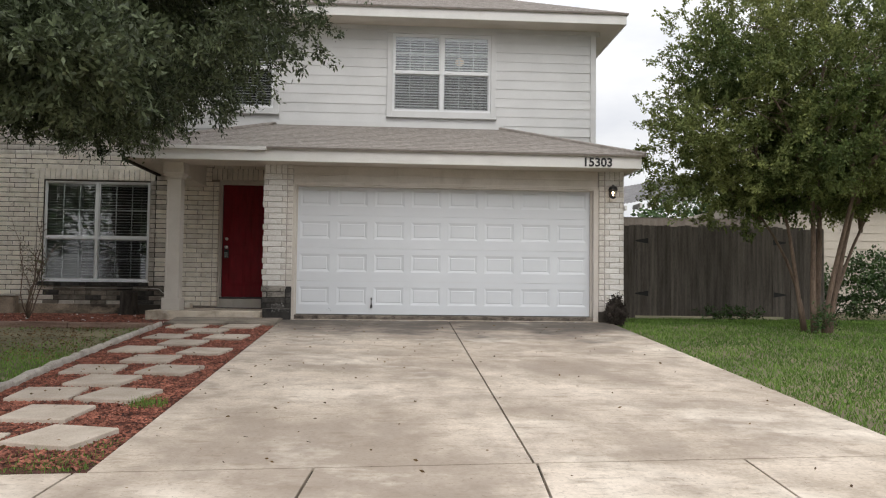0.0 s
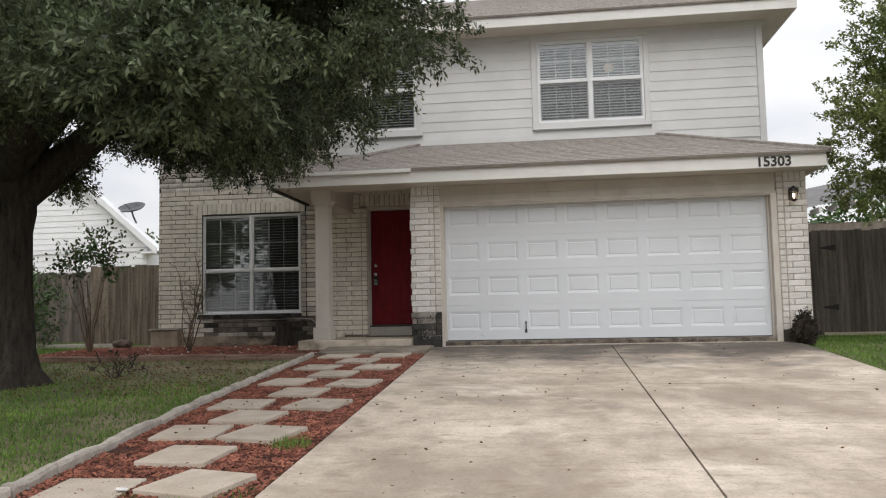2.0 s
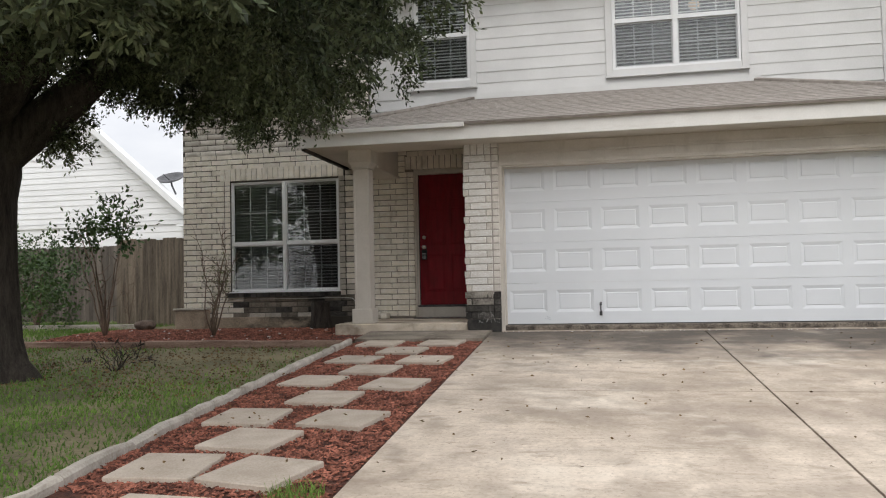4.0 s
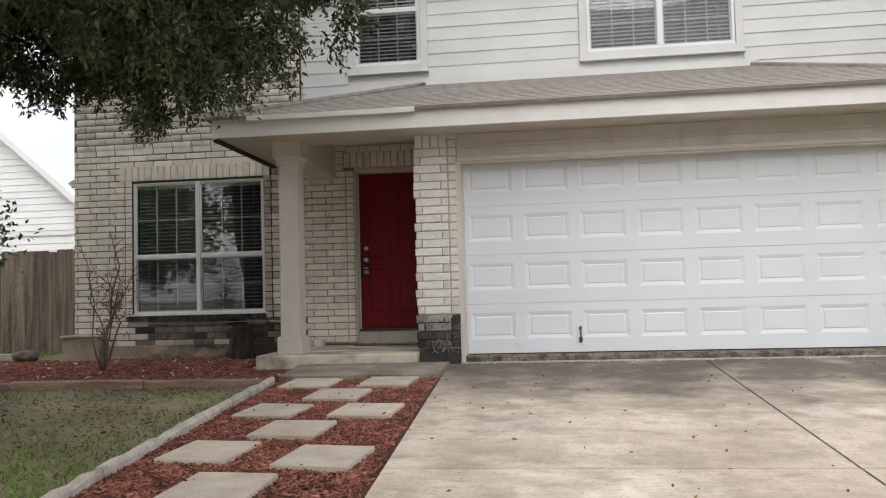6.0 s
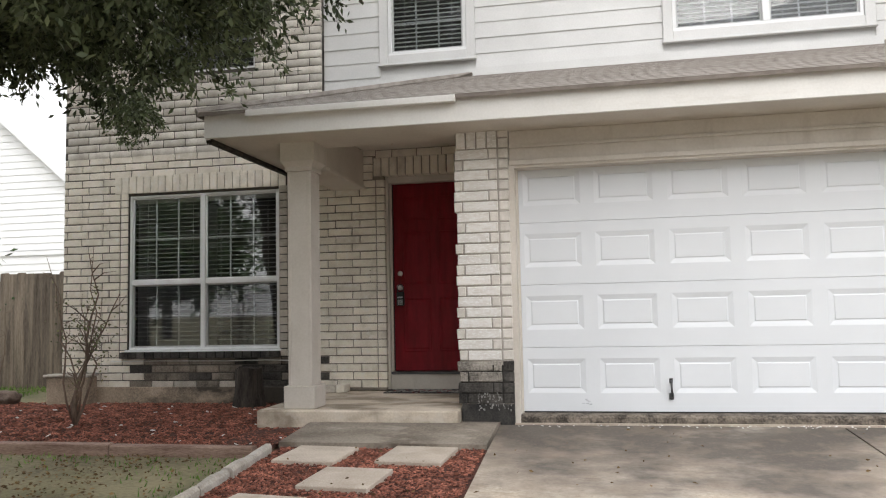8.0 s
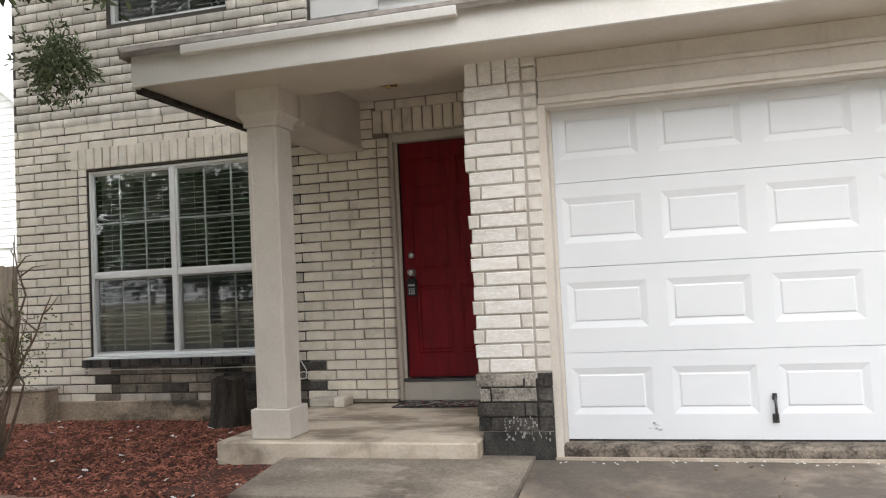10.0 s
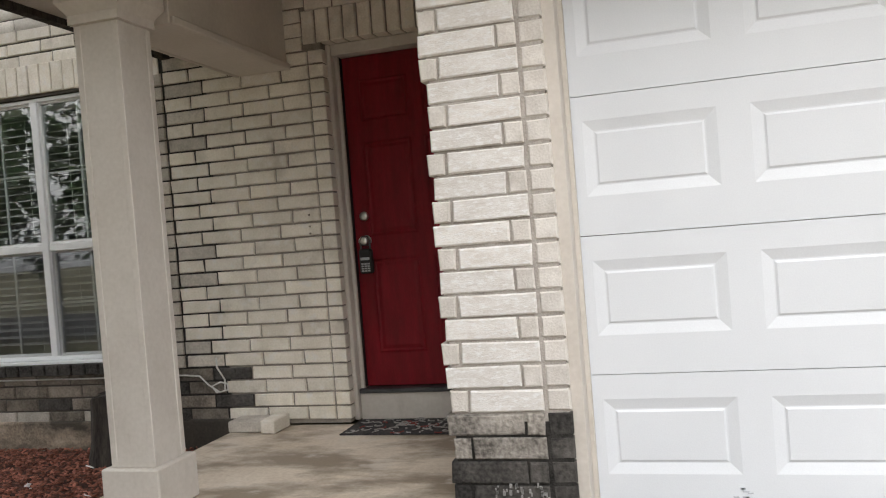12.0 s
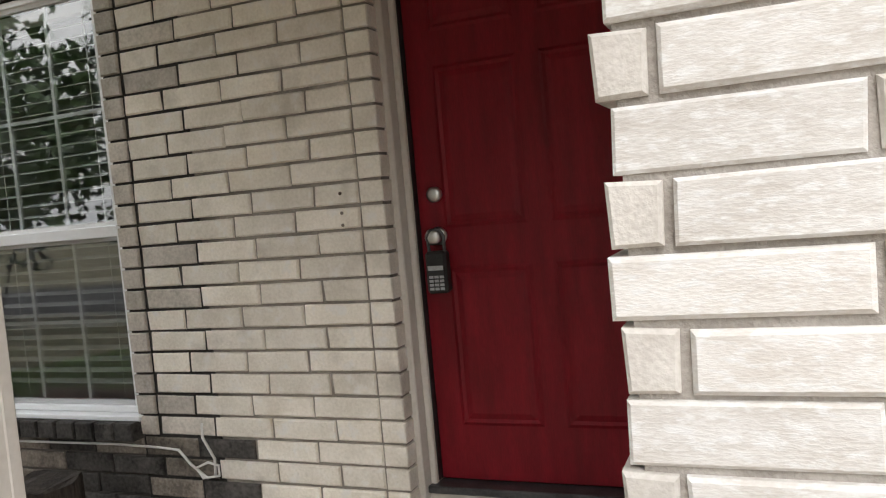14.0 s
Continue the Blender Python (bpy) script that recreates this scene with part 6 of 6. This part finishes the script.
house = thing("neighbour_house", "white sided neighbour house with steep gable roof", "house")
GX, GZ, SL = -11.35, 2.95, 0.867
gable = part("wall", boxes((-24, GX, 12.0, 20, -0.2, 2.9)), NEIGHBOUR, house)
lap_wall(gable, -24, GX, 11.99, -0.1, 2.62, NEIGHBOUR)
lap_wall(gable, -24, GX, 11.97, 2.74, 8.6, NEIGHBOUR, edge=lambda z: GX + 0.25 - max(0.0, z - 2.75) / SL)
part("frieze", boxes((-24, GX + 0.02, 11.93, 11.99, 2.60, 2.72)), NEIGHBOUR, house, "white frieze board")
roof = part("roof", plate([(-10.85, 11.6, 2.60), (-10.85, 12.3, 2.60), (-18.0, 12.3, 2.60 + SL * 7.15), (-18.0, 11.6, 2.60 + SL * 7.15)], 0.10), NEIGHBOUR, house, "pale roof edge")
part("roof", plate([(-18.0, 11.6, 2.60 + SL * 7.15), (-18.0, 12.3, 2.60 + SL * 7.15), (-25.1, 12.3, 2.60), (-25.1, 11.6, 2.60)], 0.10), NEIGHBOUR, house)
bm = bmesh.new()
vs = [bm.verts.new(c) for c in ((-10.82, 11.56, 2.46), (-10.82, 11.56, 2.68), (-18, 11.56, 2.68 + SL * 7.18), (-18, 11.56, 2.46 + SL * 7.18), (-10.82, 11.60, 2.46), (-10.82, 11.60, 2.68), (-18, 11.60, 2.68 + SL * 7.18), (-18, 11.60, 2.46 + SL * 7.18))]
for f in ((0, 1, 2, 3), (7, 6, 5, 4), (0, 4, 5, 1), (3, 7, 4, 0), (1, 5, 6, 2)):
    bm.faces.new([vs[i] for i in f])
part("bargeboard", bm, NEIGHBOUR, house, "white bargeboard")
part("soffit", boxes((-11.5, -10.85, 11.6, 12.3, 2.50, 2.56)), NEIGHBOUR, house)
dish = thing("satellite_dish", "dark grey satellite dish on the neighbour's roof", "satellite dish")
bm = lathe([(0.02, -0.10), (0.22, -0.075), (0.36, -0.02), (0.42, 0.04), (0.40, 0.04), (0.34, -0.005), (0.20, -0.055), (0.01, -0.08)], 24)
bmesh.ops.rotate(bm, verts=bm.verts, cent=(0, 0, 0), matrix=Matrix.Rotation(radians(30), 3, "X"))
bmesh.ops.scale(bm, verts=bm.verts, vec=(1.1, 1.0, 1.0))
bmesh.ops.translate(bm, verts=bm.verts, vec=(-12.25, 12.6, 4.15))
part("reflector", bm, DARK_METAL, dish, smooth=True)
part("mast", tube([(-12.25, 12.6, 4.07), (-12.22, 12.62, 3.9), (-12.1, 12.65, 3.62)], 0.03), DARK_METAL, dish)
part("feed_arm", tube([(-12.25, 12.5, 4.08), (-12.25, 12.15, 4.22)], 0.015), DARK_METAL, dish)

shed = thing("patio_cover", "tan outbuilding with corrugated tin roof behind fence", "shed")
part("wall", boxes((7.2, 11.6, 8.4, 11.5, -0.2, 2.45)), SHED_WOOD, shed)
bm = bmesh.new()
cols = []
for i in range(0, 97):
    x = 6.9 + i * 0.05
    z = 2.58 + (x - 6.9) * 0.19 + (0.018 if i % 2 else 0.0)
    cols.append((bm.verts.new((x, 7.9, z)), bm.verts.new((x, 11.6, z + 0.75))))
for a, b in zip(cols, cols[1:]):
    bm.faces.new((a[0], b[0], b[1], a[1]))
part("tin_sheet", bm, TIN, shed, "weathered corrugated tin sheet")
for i in range(11):
    x = 7.0 + i * 0.42
    part("purlin", boxes((x, x + 0.06, 7.92, 8.6, 2.42 + (x - 6.9) * 0.19, 2.54 + (x - 6.9) * 0.19)), FASCIA, shed)
part("beam", boxes((6.9, 11.7, 8.2, 8.3, 2.18, 2.40)), SHED_WOOD, shed)

right_house = thing("neighbour_house", "cream sided neighbour house behind the garden", "house")
long_wall = part("wall", boxes((11.9, 26, 7.0, 15, -0.2, 3.0)), CREAM_SIDING, right_house)
lap_wall(long_wall, 11.9, 26, 6.98, -0.1, 3.0, CREAM_SIDING, 0.21)
part("roof", plate([(11.6, 6.5, 3.0), (26.4, 6.5, 3.0), (26.4, 11, 5.0), (11.6, 11, 5.0)], 0.12), SHINGLE, right_house)


def far_tree(x, y, h, w, seed):
    ob = thing("background_tree", "leafy green background tree, some added out of view to block low sky", "tree", "background trees", at=(x, y, -0.1))
    t = part("trunk", tube([(x, y, -0.3), (x, y, h * 0.5), (x + 0.2, y, h * 0.75)], [0.3, 0.22, 0.08]), BARK, smooth=True)
    c, _ = crown("crown", [((x, y, h * 0.62), (w, w, h * 0.36)), ((x + w * 0.5, y, h * 0.5), (w * 0.7, w * 0.7, h * 0.25))], 420, 14, seed, (0.30, 0.6), LEAF_BUSH, None, "", 0, 0.3, 0.8)
    for o in (t, c):
        o.parent = ob
        o.matrix_parent_inverse = Matrix.Translation((-x, -y, 0.1))


for x, y, h, w, s in ((-17.5, 38, 5.0, 3.0, 61), (-24, 40, 6.5, 3.5, 62), (-12.5, 40, 4.4, 2.6, 63), (17, 26, 6.0, 3.0, 65), (24, 30, 7.0, 3.5, 66),
                      # Unseen trees added left and across the street, dimming low sky and reflections.
                      (-15, -5, 6.0, 3.6, 68), (-19, -10, 7.0, 4.0, 69), (-13.5, -13, 5.5, 3.2, 70), (-22, -29, 6.0, 4.0, 71), (-14, -33, 7.0, 4.4, 72), (-5, -31, 5.0, 3.6, 73), (3, -34, 6.5, 4.2, 74), (11, -31, 5.5, 3.8, 75), (19, -33, 7.0, 4.4, 76), (27, -29, 6.0, 4.0, 77)):
    far_tree(x, y, h, w, s)
